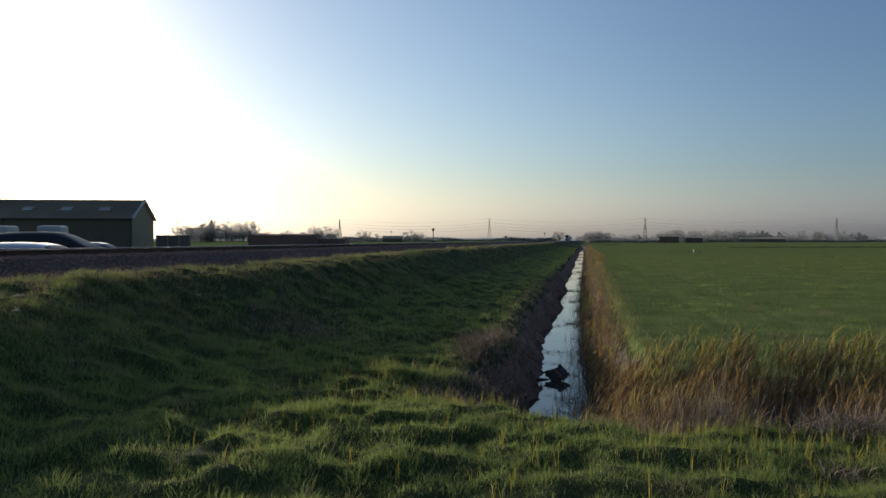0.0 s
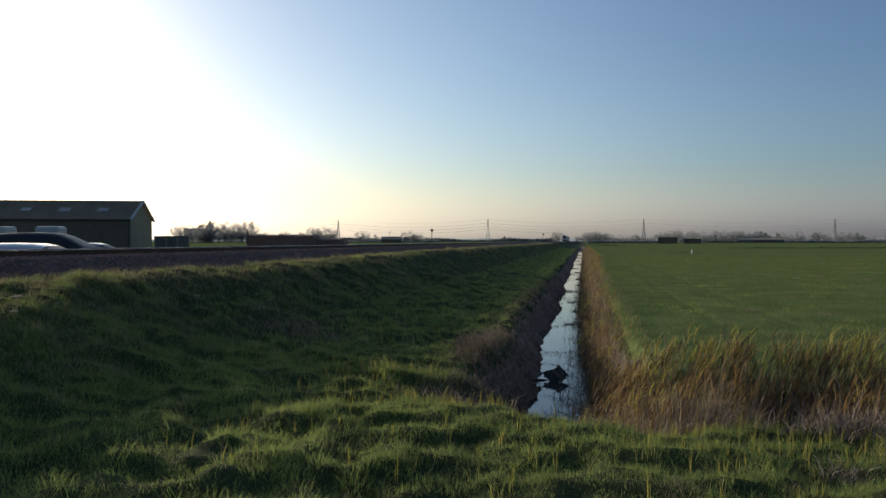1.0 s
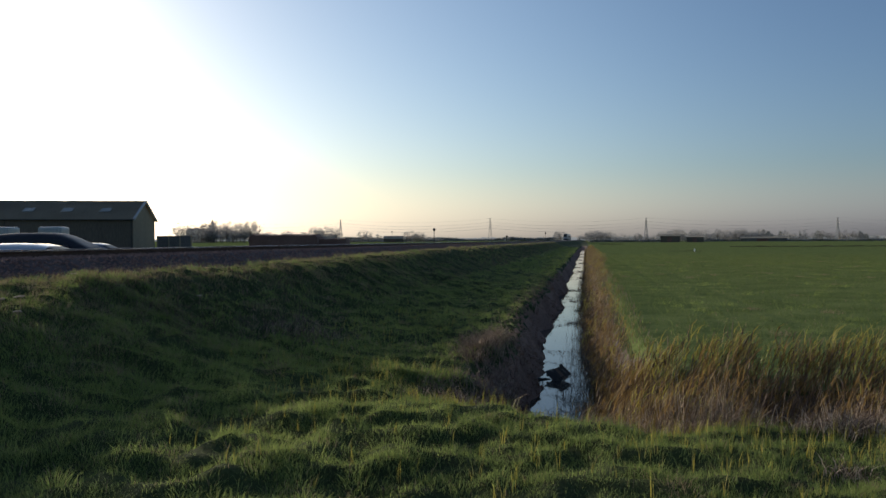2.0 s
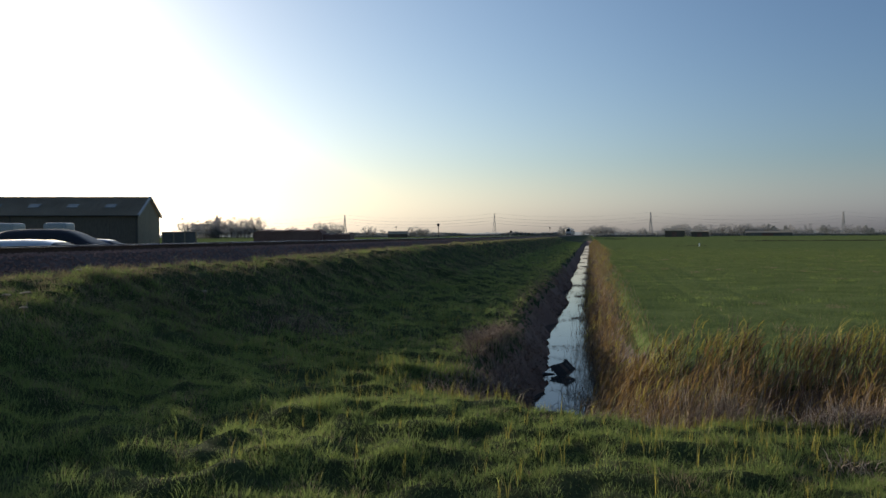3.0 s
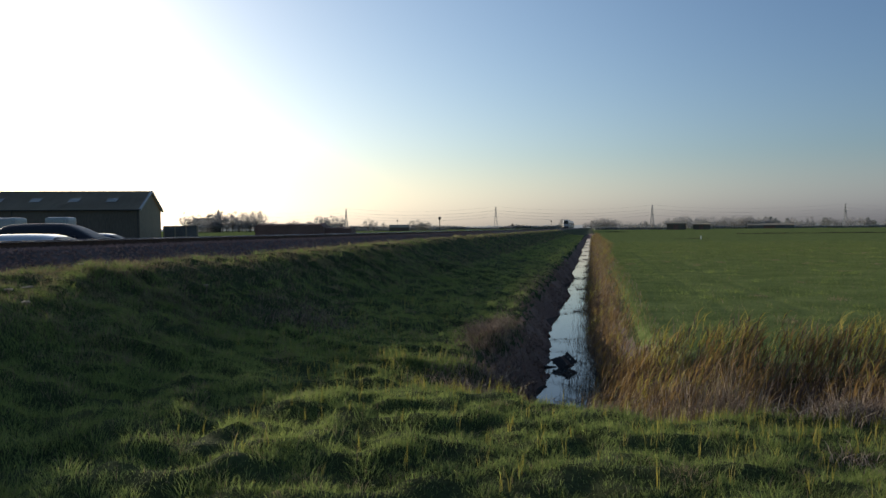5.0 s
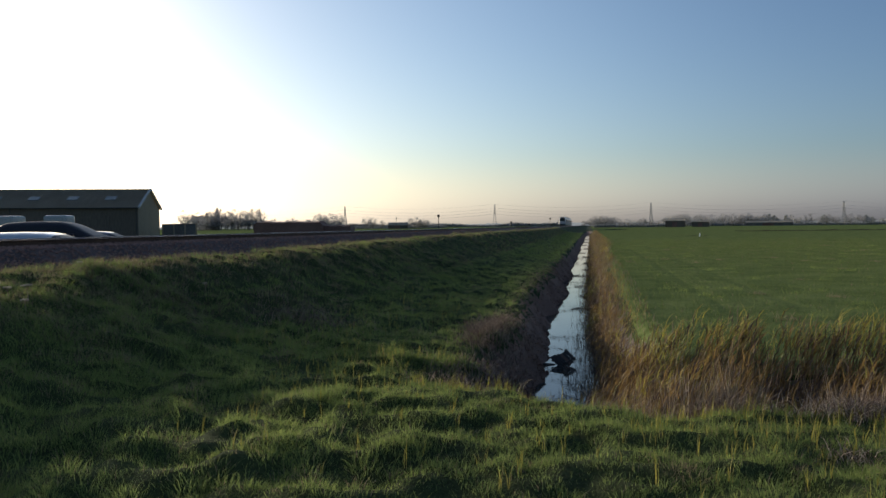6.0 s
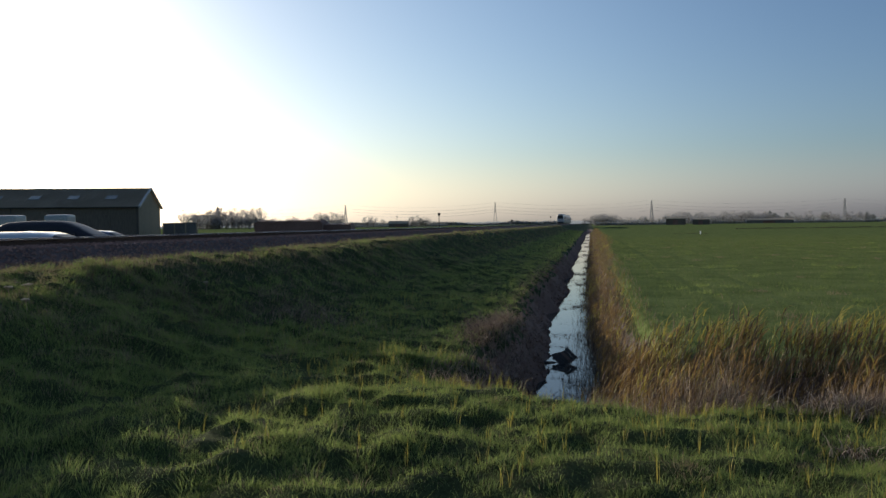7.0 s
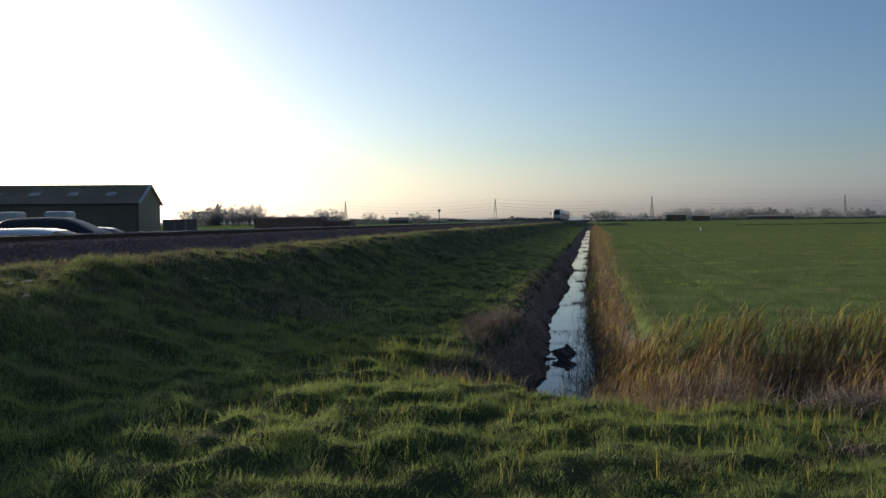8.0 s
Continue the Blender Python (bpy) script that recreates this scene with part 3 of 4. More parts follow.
def all_reeds():
    rng = np.random.default_rng(13)
    # the ditch that crosses in front of the pasture
    n = 7600
    x, y = scatter(rng, n, 0.05, 8.5, 7.8, 10.9)
    gap = np.exp(-((x - 2.12 - 0.2 * (y - 8.5)) / 0.5) ** 2) * step(10.1, 9.5, y)
    ok = rng.random(n) > gap * 1.15
    x, y = x[ok], y[ok]
    h = (0.50 + 0.32 * rng.random(len(x))) * (0.72 + 0.5 * vnoise(x, y, 0.8, 41))
    x2, y2 = scatter(rng, 1100, -0.08, 0.6, 8.1, 11.6)
    x, y = np.concatenate([x, x2]), np.concatenate([y, y2])
    h = np.concatenate([h, 0.5 + 0.35 * rng.random(1100)])
    h = np.where(x < 0.6, h * 0.85, h)
    reeds("reeds", x, y, h, rng, 4, 0.008, 0.45, "dense tan and ochre reeds standing in the ditch")
    # along the ditch
    n = 10500
    y = 10.8 + 190 * rng.random(n) ** 2.0
    x = -0.06 + 0.16 * step(18, 12, y) - 0.22 * step(14, 26, y) + 0.25 * (vnoise(y * 0, y, 0.6, 48) - 0.5) + (0.62 + 0.32 * step(14, 26, y) + 0.8 * step(24, 70, y) + 0.5 * (vnoise(y * 0, y, 1.4, 53) - 0.5)) * rng.random(n) ** 1.1
    h = (0.25 + 0.35 * rng.random(n)) * (0.8 + 0.4 * vnoise(x, y, 1.3, 42)) * (1 + 0.3 * step(20, 60, y))
    reeds("ditch_edge_reeds", x, y, h, rng, 2, 0.008, 0.4, "brown reeds lining the ditch beside the pasture")
    # thin rank fringe where the reeds give way to pasture
    n = 4200
    y = 10.8 + 90 * rng.random(n) ** 2.4
    x = 0.35 + 0.95 * rng.random(n) ** 1.6 + 0.2 * step(14, 26, y)
    ob = ribbons("rank_fringe", np.stack([x, y, ground_z(x, y) - 0.02], 1), rng.random(n) * 6.28, 0.10 + 0.22 * rng.random(n), 0.008 * (1 + y / 40), 0.2 + 0.5 * rng.random(n),
                 0.2 * rng.random(n), (M_STALK, M_REED_LEAF, M_GRASS), rng.integers(0, 3, n), 3)
    tagged(ob, "rank brown and green fringe along the pasture edge", "dry grass", kind="stuff")
    n = 7000
    x, y = scatter(rng, n, -0.7, 0.35, 9.2, 60, 1.6)
    keep = rng.random(n) < step(-0.8, 0.2, x) ** 1.2 * (0.25 + 1.1 * vnoise(x, y, 0.5, 52))
    x, y = x[keep], y[keep]
    n = len(x)
    ob = ribbons("water_reeds", np.stack([x, y, x * 0 + WATER_Z - 0.02], 1), rng.random(n) * 6.28, 0.14 + 0.34 * rng.random(n), np.full(n, 0.008), 0.2 + 0.6 * rng.random(n),
                 0.3 * rng.random(n), (M_LITTER, M_WOOD), (rng.random(n) < 0.6).astype(int), 3)
    tagged(ob, "thin dead reed stems standing in the water", "reeds", kind="stuff")
    # pale straight stalks
    n = 3600
    x, y = scatter(rng, n, 0.25, 7.8, 7.7, 8.4)
    gap = np.exp(-((x - 2.12 - 0.2 * (y - 8.5)) / 0.4) ** 2)
    k = rng.random(n) < (0.1 + 1.2 * vnoise(x, y, 0.45, 49)) * (1 - gap)
    x, y = x[k], y[k]
    n = len(x)
    ob = ribbons("pale_reed_stalks", np.stack([x, y, ground_z(x, y) - 0.02], 1), (vnoise(x, y, 0.7, 50) - 0.5) * 4.0 + rng.normal(0, 1.0, n), 0.40 + 0.45 * rng.random(n), np.full(n, 0.0095),
                 0.03 + 0.35 * vnoise(x, y, 0.5, 51) ** 2 + 0.15 * rng.random(n), 0.03 * rng.random(n), (M_PALE_STALK, M_STALK), (rng.random(n) < 0.3).astype(int), 4, 1.15)
    tagged(ob, "pale straight dead reed stalks among the ochre reeds", "reeds", kind="stuff")
    # leaning stalks in front
    n = 1500
    x, y = scatter(rng, n, 0.2, 7.8, 7.55, 8.7)
    k = rng.random(n) < (0.15 + 1.1 * vnoise(x, y, 0.6, 47)) * (1 - np.exp(-((x - 1.95) / 0.55) ** 2))
    x, y = x[k], y[k]
    n = len(x)
    ob = ribbons("leaning_reeds", np.stack([x, y, ground_z(x, y) - 0.02], 1), (vnoise(x, y, 0.5, 46) - 0.5) * 5 + rng.normal(0, 0.4, n), 0.3 + 0.55 * rng.random(n), np.full(n, 0.008),
                 0.2 + 0.6 * rng.random(n), 0.05 + 0.3 * rng.random(n), (M_STALK, M_LITTER), (rng.random(n) < 0.4).astype(int), 4)
    tagged(ob, "pale dead reed stalks leaning out of the ditch", "reeds", kind="stuff")
    # fallen litter along the near rim and at the ditch end
    n = 9000
    x, y = scatter(rng, n, -0.1, 7.5, 7.2, 8.5)
    k = rng.random(n) < (0.15 + vnoise(x, y, 0.9, 43) * 0.9) * (1 - np.exp(-((x - 1.9) / 0.5) ** 2))
    x, y = x[k], y[k]
    n = len(x)
    ob = ribbons("reed_litter", np.stack([x, y, ground_z(x, y) + 0.01], 1), rng.normal(0.2, 1.2, n), 0.2 + 0.4 * rng.random(n), np.full(n, 0.008), 0.6 + 0.4 * rng.random(n),
                 0.45 + 0.3 * rng.random(n), (M_LITTER, M_STALK), (rng.random(n) < 0.6).astype(int), 3)
    tagged(ob, "flattened dead reed litter along the ditch rim", "reeds", kind="stuff")
    # dry tufts on the mud lip, and single dead clumps in the turf
    for cx, cy, sx, sy, n in ((-1.85, 13.6, 0.26, 0.8, 2600), (-1.7, 12.2, 0.25, 0.5, 900), (-1.35, 9.2, 0.35, 0.5, 1500), (-1.95, 24, 0.2, 6, 700), (-1.05, 10.6, 0.22, 0.45, 900), (-0.75, 9.5, 0.22, 0.3, 900), (1.96, 5.8, 0.10, 0.08, 130), (0.2, 7.85, 0.22, 0.16, 500), (2.5, 7.25, 0.35, 0.14, 800), (3.4, 7.4, 0.4, 0.15, 500),
                              (-5.2, 12.5, 0.5, 0.6, 900)):
        x, y = cx + rng.normal(0, sx, n), cy + rng.normal(0, sy, n)
        ob = ribbons("dry_tuft", np.stack([x, y, ground_z(x, y)], 1), rng.random(n) * 6.28, (0.12 + 0.30 * rng.random(n)) * (0.45 if sx < 0.12 else 1.0), np.full(n, 0.009), 0.5 + 0.5 * rng.random(n),
                     0.2 + 0.4 * rng.random(n), (M_PALE_STALK if cx > 0 else M_STALK, M_LITTER), (rng.random(n) < 0.5).astype(int), 3)
        tagged(ob, "dry brown grass tufts by the muddy ditch", "dry grass", kind="stuff")
    # young yellow-green reed shoots in the turf
    n = 230
    x, y = scatter(rng, n, -3.4, 4.2, 4.4, 8.4)
    for x0, x1, y0, y1, m2 in ((-5.1, -2.6, 8.5, 18.5, 170), (-3.6, -1.3, 7.2, 10.5, 150), (-1.7, -0.1, 7.6, 8.8, 110), (0.4, 4.2, 5.6, 7.4, 200)):
        x = np.concatenate([x, x0 + (x1 - x0) * rng.random(m2)])
        y = np.concatenate([y, y0 + (y1 - y0) * rng.random(m2)])
    n = len(x)
    z = ground_z(x, y)
    k = np.repeat(np.arange(n), 3)
    tall = (0.6 + 0.8 * rng.random(n))[k]
    ob = ribbons("reed_shoots", np.stack([x[k] + rng.normal(0, 0.012, len(k)), y[k], z[k] + 0.03 * rng.random(len(k))], 1), rng.normal(0, 1.6, len(k)), tall * (0.07 + 0.15 * rng.random(len(k))),
                 np.full(len(k), 0.0066), 0.06 + 0.35 * rng.random(len(k)), 0.2 * rng.random(len(k)), (M_REED_GREEN,), None, 3)
    tagged(ob, "young yellow-green reed shoots rising through the turf", "reeds", kind="stuff")


def driftwood():
    """A dark broken slatted crate side, tilted and half sunk in the water, with twigs caught on it."""
    e = empty("driftwood", pose(-0.56, 14.9, WATER_Z), "dark broken slatted crate side half sunk in the ditch", "driftwood")
    rng = random.Random(8)
    tilt = pose(0.0, 0.0, 0.12, 42, 0, 0) @ pose(0, 0, 0, 0, 0, 38)
    for i in range(6):
        x = -0.17 + 0.068 * i
        bm = box(x - 0.033, x + 0.033, -0.18 + rng.uniform(-0.03, 0.02), 0.16 + rng.uniform(-0.02, 0.03), -0.009, 0.009, 0.004)
        bmesh.ops.transform(bm, matrix=tilt @ pose(0, 0, 0, rng.uniform(-2, 2), rng.uniform(-6, 6), rng.uniform(-3, 3)), verts=bm.verts)
        part("slat", bm, M_WOOD if i != 3 else M_LITTER, e)
    for y in (-0.11, 0.11):
        bm = box(-0.21, 0.21, y - 0.022, y + 0.022, -0.045, -0.010, 0.004)
        bmesh.ops.transform(bm, matrix=tilt, verts=bm.verts)
        part("crossbar", bm, M_WOOD, e)
    bm = box(-0.16, 0.1, -0.05, 0.05, -0.02, 0.02, 0.006)
    bmesh.ops.transform(bm, matrix=pose(-0.26, -0.05, 0.0, 4, 6, 20), verts=bm.verts)
    part("broken_board", bm, M_WOOD, e)
    for i in range(5):
        a = rng.uniform(0, 6.28)
        part("twig", tube([(rng.uniform(-0.2, 0.2), rng.uniform(-0.2, 0.2), -0.03), (math.cos(a) * 0.2, math.sin(a) * 0.25, 0.12),
                           (math.cos(a) * 0.38, math.sin(a) * 0.45, rng.uniform(0.1, 0.26))], (0.010, 0.007, 0.003), 5), M_WOOD, e)


def mud_clods():
    """Lumps of slumped mud and bits of dead stem on the ditch side."""
    rng = np.random.default_rng(41)
    n = 3600
    y = 9.5 + 40 * rng.random(n) ** 1.7
    x = -2.0 + 1.25 * rng.random(n)
    z = ground_z(x, y)
    ok = (z < -0.08) & (z > WATER_Z - 0.08)
    x, y, z = x[ok], y[ok], z[ok]
    n = len(x)
    rad = 0.018 + 0.05 * rng.random(n) ** 2
    o = np.array([(1, 0, 0), (0, 1, 0), (-1, 0, 0), (0, -1, 0), (0, 0, 1), (0, 0, -1)], float)
    f = np.array([(0, 1, 4), (1, 2, 4), (2, 3, 4), (3, 0, 4), (1, 0, 5), (2, 1, 5), (3, 2, 5), (0, 3, 5)])
    d = o[None] * (0.6 + 0.9 * rng.random((n, 6, 1))) + rng.normal(0, 0.15, (n, 6, 3))
    V = np.stack([x, y, z], 1)[:, None] + d * rad[:, None, None]
    F = f[None] + 6 * np.arange(n)[:, None, None]
    tagged(from_arrays("mud_clods", V.reshape(-1, 3), F.reshape(-1, 3), (M_MUD,)), "slumped brown mud clods on the ditch side", "mud", kind="stuff")
    k = rng.random(n) < 0.4
    x, y, z = x[k], y[k], z[k]
    n = len(x)
    ob = ribbons("mud_stems", np.stack([x, y, z], 1), rng.random(n) * 6.28, 0.08 + 0.22 * rng.random(n), np.full(n, 0.008), 0.5 + 0.5 * rng.random(n),
                 0.1 + 0.4 * rng.random(n), (M_LITTER, M_STALK), (rng.random(n) < 0.4).astype(int), 3)
    tagged(ob, "dead stems lying on the muddy ditch side", "dry grass", kind="stuff")


def floating_weed():
    """Ragged thin rafts of dead weed on the water."""
    rng = np.random.default_rng(31)
    n = 5200
    y = 11.2 + 55 * rng.random(n) ** 1.5
    x = -1.35 + 1.4 * rng.random(n)
    raft = vnoise(x * 0.45, y * 1.6, 0.7, 33) * 0.7 + vnoise(x, y, 0.25, 34) * 0.4 + 0.25 * step(-0.6, 0.0, x)
    keep = raft > 0.74
    x, y = x[keep], y[keep]
    at = 25.0
    while at < 170:
        m2 = 170
        half = (0.25 + 0.5 * rng.random()) * at / 40
        lo, hi = ((-1.5, -0.2 - 0.5 * rng.random()), (-0.9 + 0.5 * rng.random(), 0.2))[int(rng.random() < 0.5)]
        x = np.concatenate([x, lo + (hi - lo) * rng.random(m2)])
        y = np.concatenate([y, at + half * rng.normal(0, 0.5, m2)])
        at *= 1.09 + 0.14 * rng.random()
    n = len(x)
    ob = ribbons("floating_weed", np.stack([x, y, np.full(n, WATER_Z + 0.004)], 1), rng.random(n) * 6.28, (0.06 + 0.16 * rng.random(n)) * (1 + y / 90), 0.012 * (1 + y / 25), np.full(n, 1.6),
                 np.full(n, 0.27), (M_WOOD, M_LITTER), (rng.random(n) < 0.4).astype(int), 2)
    tagged(ob, "thin dark rafts of dead weed on the water", "water weed", kind="stuff")


def dead_stem(r, f, h):
    x, y = plan(r, f)
    z = float(ground_z(x, y))
    e = empty("dead_weed", pose(x, y, z), "thin pale dead weed stem on the bank top", "plant", "dead stems")
    part("stem", tube([(0, 0, -0.05), (0.01, 0, h * 0.6), (0.03, 0, h)], (0.008, 0.006, 0.004), 5), M_STALK, e)
    for k in range(3):
        part("sprig", tube([(0.01, 0, h * (0.6 + 0.12 * k)), (0.05 * (-1) ** k, 0.02, h * (0.75 + 0.12 * k))], (0.005, 0.009), 5), M_STALK, e)


def umbel(r, f, h, wide):
    """A dead umbellifer: a bare stem, rays and a flat pale seed head."""
    x, y = plan(r, f)
    e = empty("dead_umbel", pose(x, y, float(ground_z(x, y))), "pale dead umbel seed head on the grassy bank", "plant", "dead umbels")
    part("stem", tube([(0, 0, -0.05), (0.01, 0, h * 0.5), (0, 0, h)], (0.006, 0.005, 0.004), 5), M_STALK, e)
    rng = random.Random(int(f * 10))
    for i in range(9):
        a, d = 6.283 * i / 9 + rng.uniform(-0.2, 0.2), wide * rng.uniform(0.35, 1.0)
        tip = (math.cos(a) * d, math.sin(a) * d, h + 0.05 + rng.uniform(-0.006, 0.006))
        ray = part("ray", tube([(0, 0, h), tip], (0.002, 0.0015), 4), M_STALK, e)
        part("seed_cluster", tube([(tip[0], tip[1], tip[2] - 0.004), (tip[0], tip[1], tip[2] + 0.008)], (wide * 0.3, wide * 0.24), 7), M_PALE_STALK, ray, "pale dry seed cluster")


rough_grass()
tussocks()
for umbel_r, umbel_f, umbel_h, umbel_w in ((-5.15, 8.6, 0.19, 0.06), (-5.0, 8.3, 0.13, 0.045), (-5.3, 8.45, 0.10, 0.04), (-5.75, 11.0, 0.16, 0.05), (-4.35, 12.6, 0.2, 0.045)):
    umbel(umbel_r, umbel_f, umbel_h, umbel_w)
for stem_r, stem_f, stem_h in ((-5.8, 15.0, 0.24), (-4.4, 21.6, 0.3), (-4.2, 22.2, 0.26), (-3.9, 23.0, 0.22), (-8.2, 11.2, 0.3)):
    dead_stem(stem_r, stem_f, stem_h)
pasture_grass()
driftwood()
mud_clods()
floating_weed()
all_reeds()

# ---- farm beyond the railway ----


def frame_at(r, f, z, turn):
    """A pose at a place of the plan, its x axis turned by so many degrees from the view's first right-hand direction."""
    x, y = plan(r, f)
    return pose(x, y, z, 0, 0, math.degrees(TURN) + turn)


def barn():
    L, W, EAVE, RIDGE = 48.0, 12.9, 5.75, 8.9
    e = empty("barn", frame_at(-51.8, 118, 0, 7), "long dark barn with a pitched sheet roof and rooflights", "barn")
    t = 0.25
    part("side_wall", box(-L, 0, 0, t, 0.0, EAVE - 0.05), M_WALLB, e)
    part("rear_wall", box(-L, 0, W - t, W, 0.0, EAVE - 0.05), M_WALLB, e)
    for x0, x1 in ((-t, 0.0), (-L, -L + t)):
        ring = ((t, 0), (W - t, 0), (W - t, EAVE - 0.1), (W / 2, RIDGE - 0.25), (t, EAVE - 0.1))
        part("gable_wall", loft([[(x0, y, z) for y, z in ring], [(x1, y, z) for y, z in ring]]), M_GABLE, e, "lighter boarded gable")
    slope = (RIDGE - EAVE) / (W / 2)
    for sgn, y0 in ((1, -0.35), (-1, W + 0.35)):
        bm = bmesh.new()
        # corrugated sheets
        n = int(L / 0.6)
        a, b2 = [], []
        for i in range(n + 1):
            x = -L - 0.2 + (L + 0.4) * i / n
            lift = 0.03 if i % 2 else 0.0
            a.append(bm.verts.new((x, y0, EAVE - 0.35 * slope + lift)))
            b2.append(bm.verts.new((x, W / 2, RIDGE + lift)))
        for i in range(n):
            bm.faces.new((a[i], a[i + 1], b2[i + 1], b2[i]) if sgn > 0 else (a[i + 1], a[i], b2[i], b2[i + 1]))
        bmesh.ops.solidify(bm, geom=bm.faces[:], thickness=0.06)
        roof = part("roof", bm, M_SHEET, e, "dark corrugated sheet roof")
        if sgn > 0:
            for i in range(7):
                x = -5.2 - 6.15 * i
                zz = lambda y: EAVE + y * slope + 0.08
                ring = lambda d: [(x - 0.85, 2.35, zz(2.35) + d), (x + 0.85, 2.35, zz(2.35) + d), (x + 0.85, 3.65, zz(3.65) + d), (x - 0.85, 3.65, zz(3.65) + d)]
                part("rooflight", loft([ring(0), ring(0.06)]), M_SKYLIGHT, roof, "pale translucent rooflight")
        bm = bmesh.new()
        yy = y0
        add_beam(bm, (0.28, yy, EAVE - 0.35 * slope + 0.02), (0.28, W / 2, RIDGE + 0.06), 0.32)
        part("barge_board", bm, M_TRIM, e, "pale barge board")
    part("ridge_cap", box(-L - 0.2, 0.2, W / 2 - 0.25, W / 2 + 0.25, RIDGE - 0.14, RIDGE + 0.14, 0.03), M_SHEET, e)
    part("gutter", tube([(-L, -0.42, EAVE - 0.2), (0.2, -0.42, EAVE - 0.2)], (0.09, 0.09)), M_POLE, e)
    for x in (-0.2, -20.0, -40.0):
        part("downpipe", tube([(x, -0.1, 0), (x, -0.1, EAVE - 0.2)], (0.06, 0.06)), M_POLE, e)
    part("door", box(-9, -4.5, -0.08, 0, 0, 4.3), M_WALLB, e, "dark sliding door")


def panel_wall(name, r, f, turn, count, width, height, label):
    e = empty(name, frame_at(r, f, 0, turn), label, "wall")
    for i in range(count):
        part("panel", box(i * width + 0.12, (i + 1) * width - 0.12, -0.07, 0.07, 0, height, 0.02), M_CONC, e)
    for i in range(count + 1):
        part("post", box(i * width - 0.12, i * width + 0.12, -0.12, 0.12, 0, height + 0.02, 0.02), M_GABLE, e, "paler upright post")


def clamp(name, r, f, turn, length, depth, height, label):
    """A long stack under a taut dark sheet, between low side walls."""
    e = empty(name, frame_at(r, f, 0, turn), label, "silage clamp")
    n = 24
    secs = []
    for i in range(n + 1):
        x = length * i / n
        end = min(1, (min(i, (n - i) * 1.0) + 0.0) / 1.0)
        h = height * (0.93 + 0.07 * end) + 0.06 * math.sin(i * 1.7) + 0.05 * math.sin(i * 0.6)
        if i == n:
            h *= 0.90
        secs.append([(x, 0, 0), (x, depth, 0), (x, depth, h * 0.9), (x, depth * 0.8, h), (x, depth * 0.2, h), (x, 0, h * 0.93)])
    part("cover", loft(secs), M_TARP, e, "taut dark plastic sheet")
    k = int(length / 1.6)
    for i in range(k):
        part("side_panel", box(i * length / k + 0.02, (i + 1) * length / k - 0.02, -0.16, -0.02, 0, height * 0.72), M_TARP, e)


def bale_stack(r, f, turn):
    x, y = plan(r, f)
    z = float(ground_z(x, y))
    for k in range(2):
        e = empty("wrapped_bale", pose(x, y, z + 1.23 * k, 0, 0, math.degrees(TURN) + turn), "pale plastic-wrapped square bale stacked in the yard", "bale", "wrapped bales")
        part("wrap", box(-0.66, 0.66, -0.6, 0.6, 0, 1.22, 0.17), M_WRAP, e, smooth=False)
        part("wrap_tail", box(-0.7, -0.55, -0.5, 0.5, 0.72, 1.16, 0.05), M_WRAP, e, "loose end of the wrap")


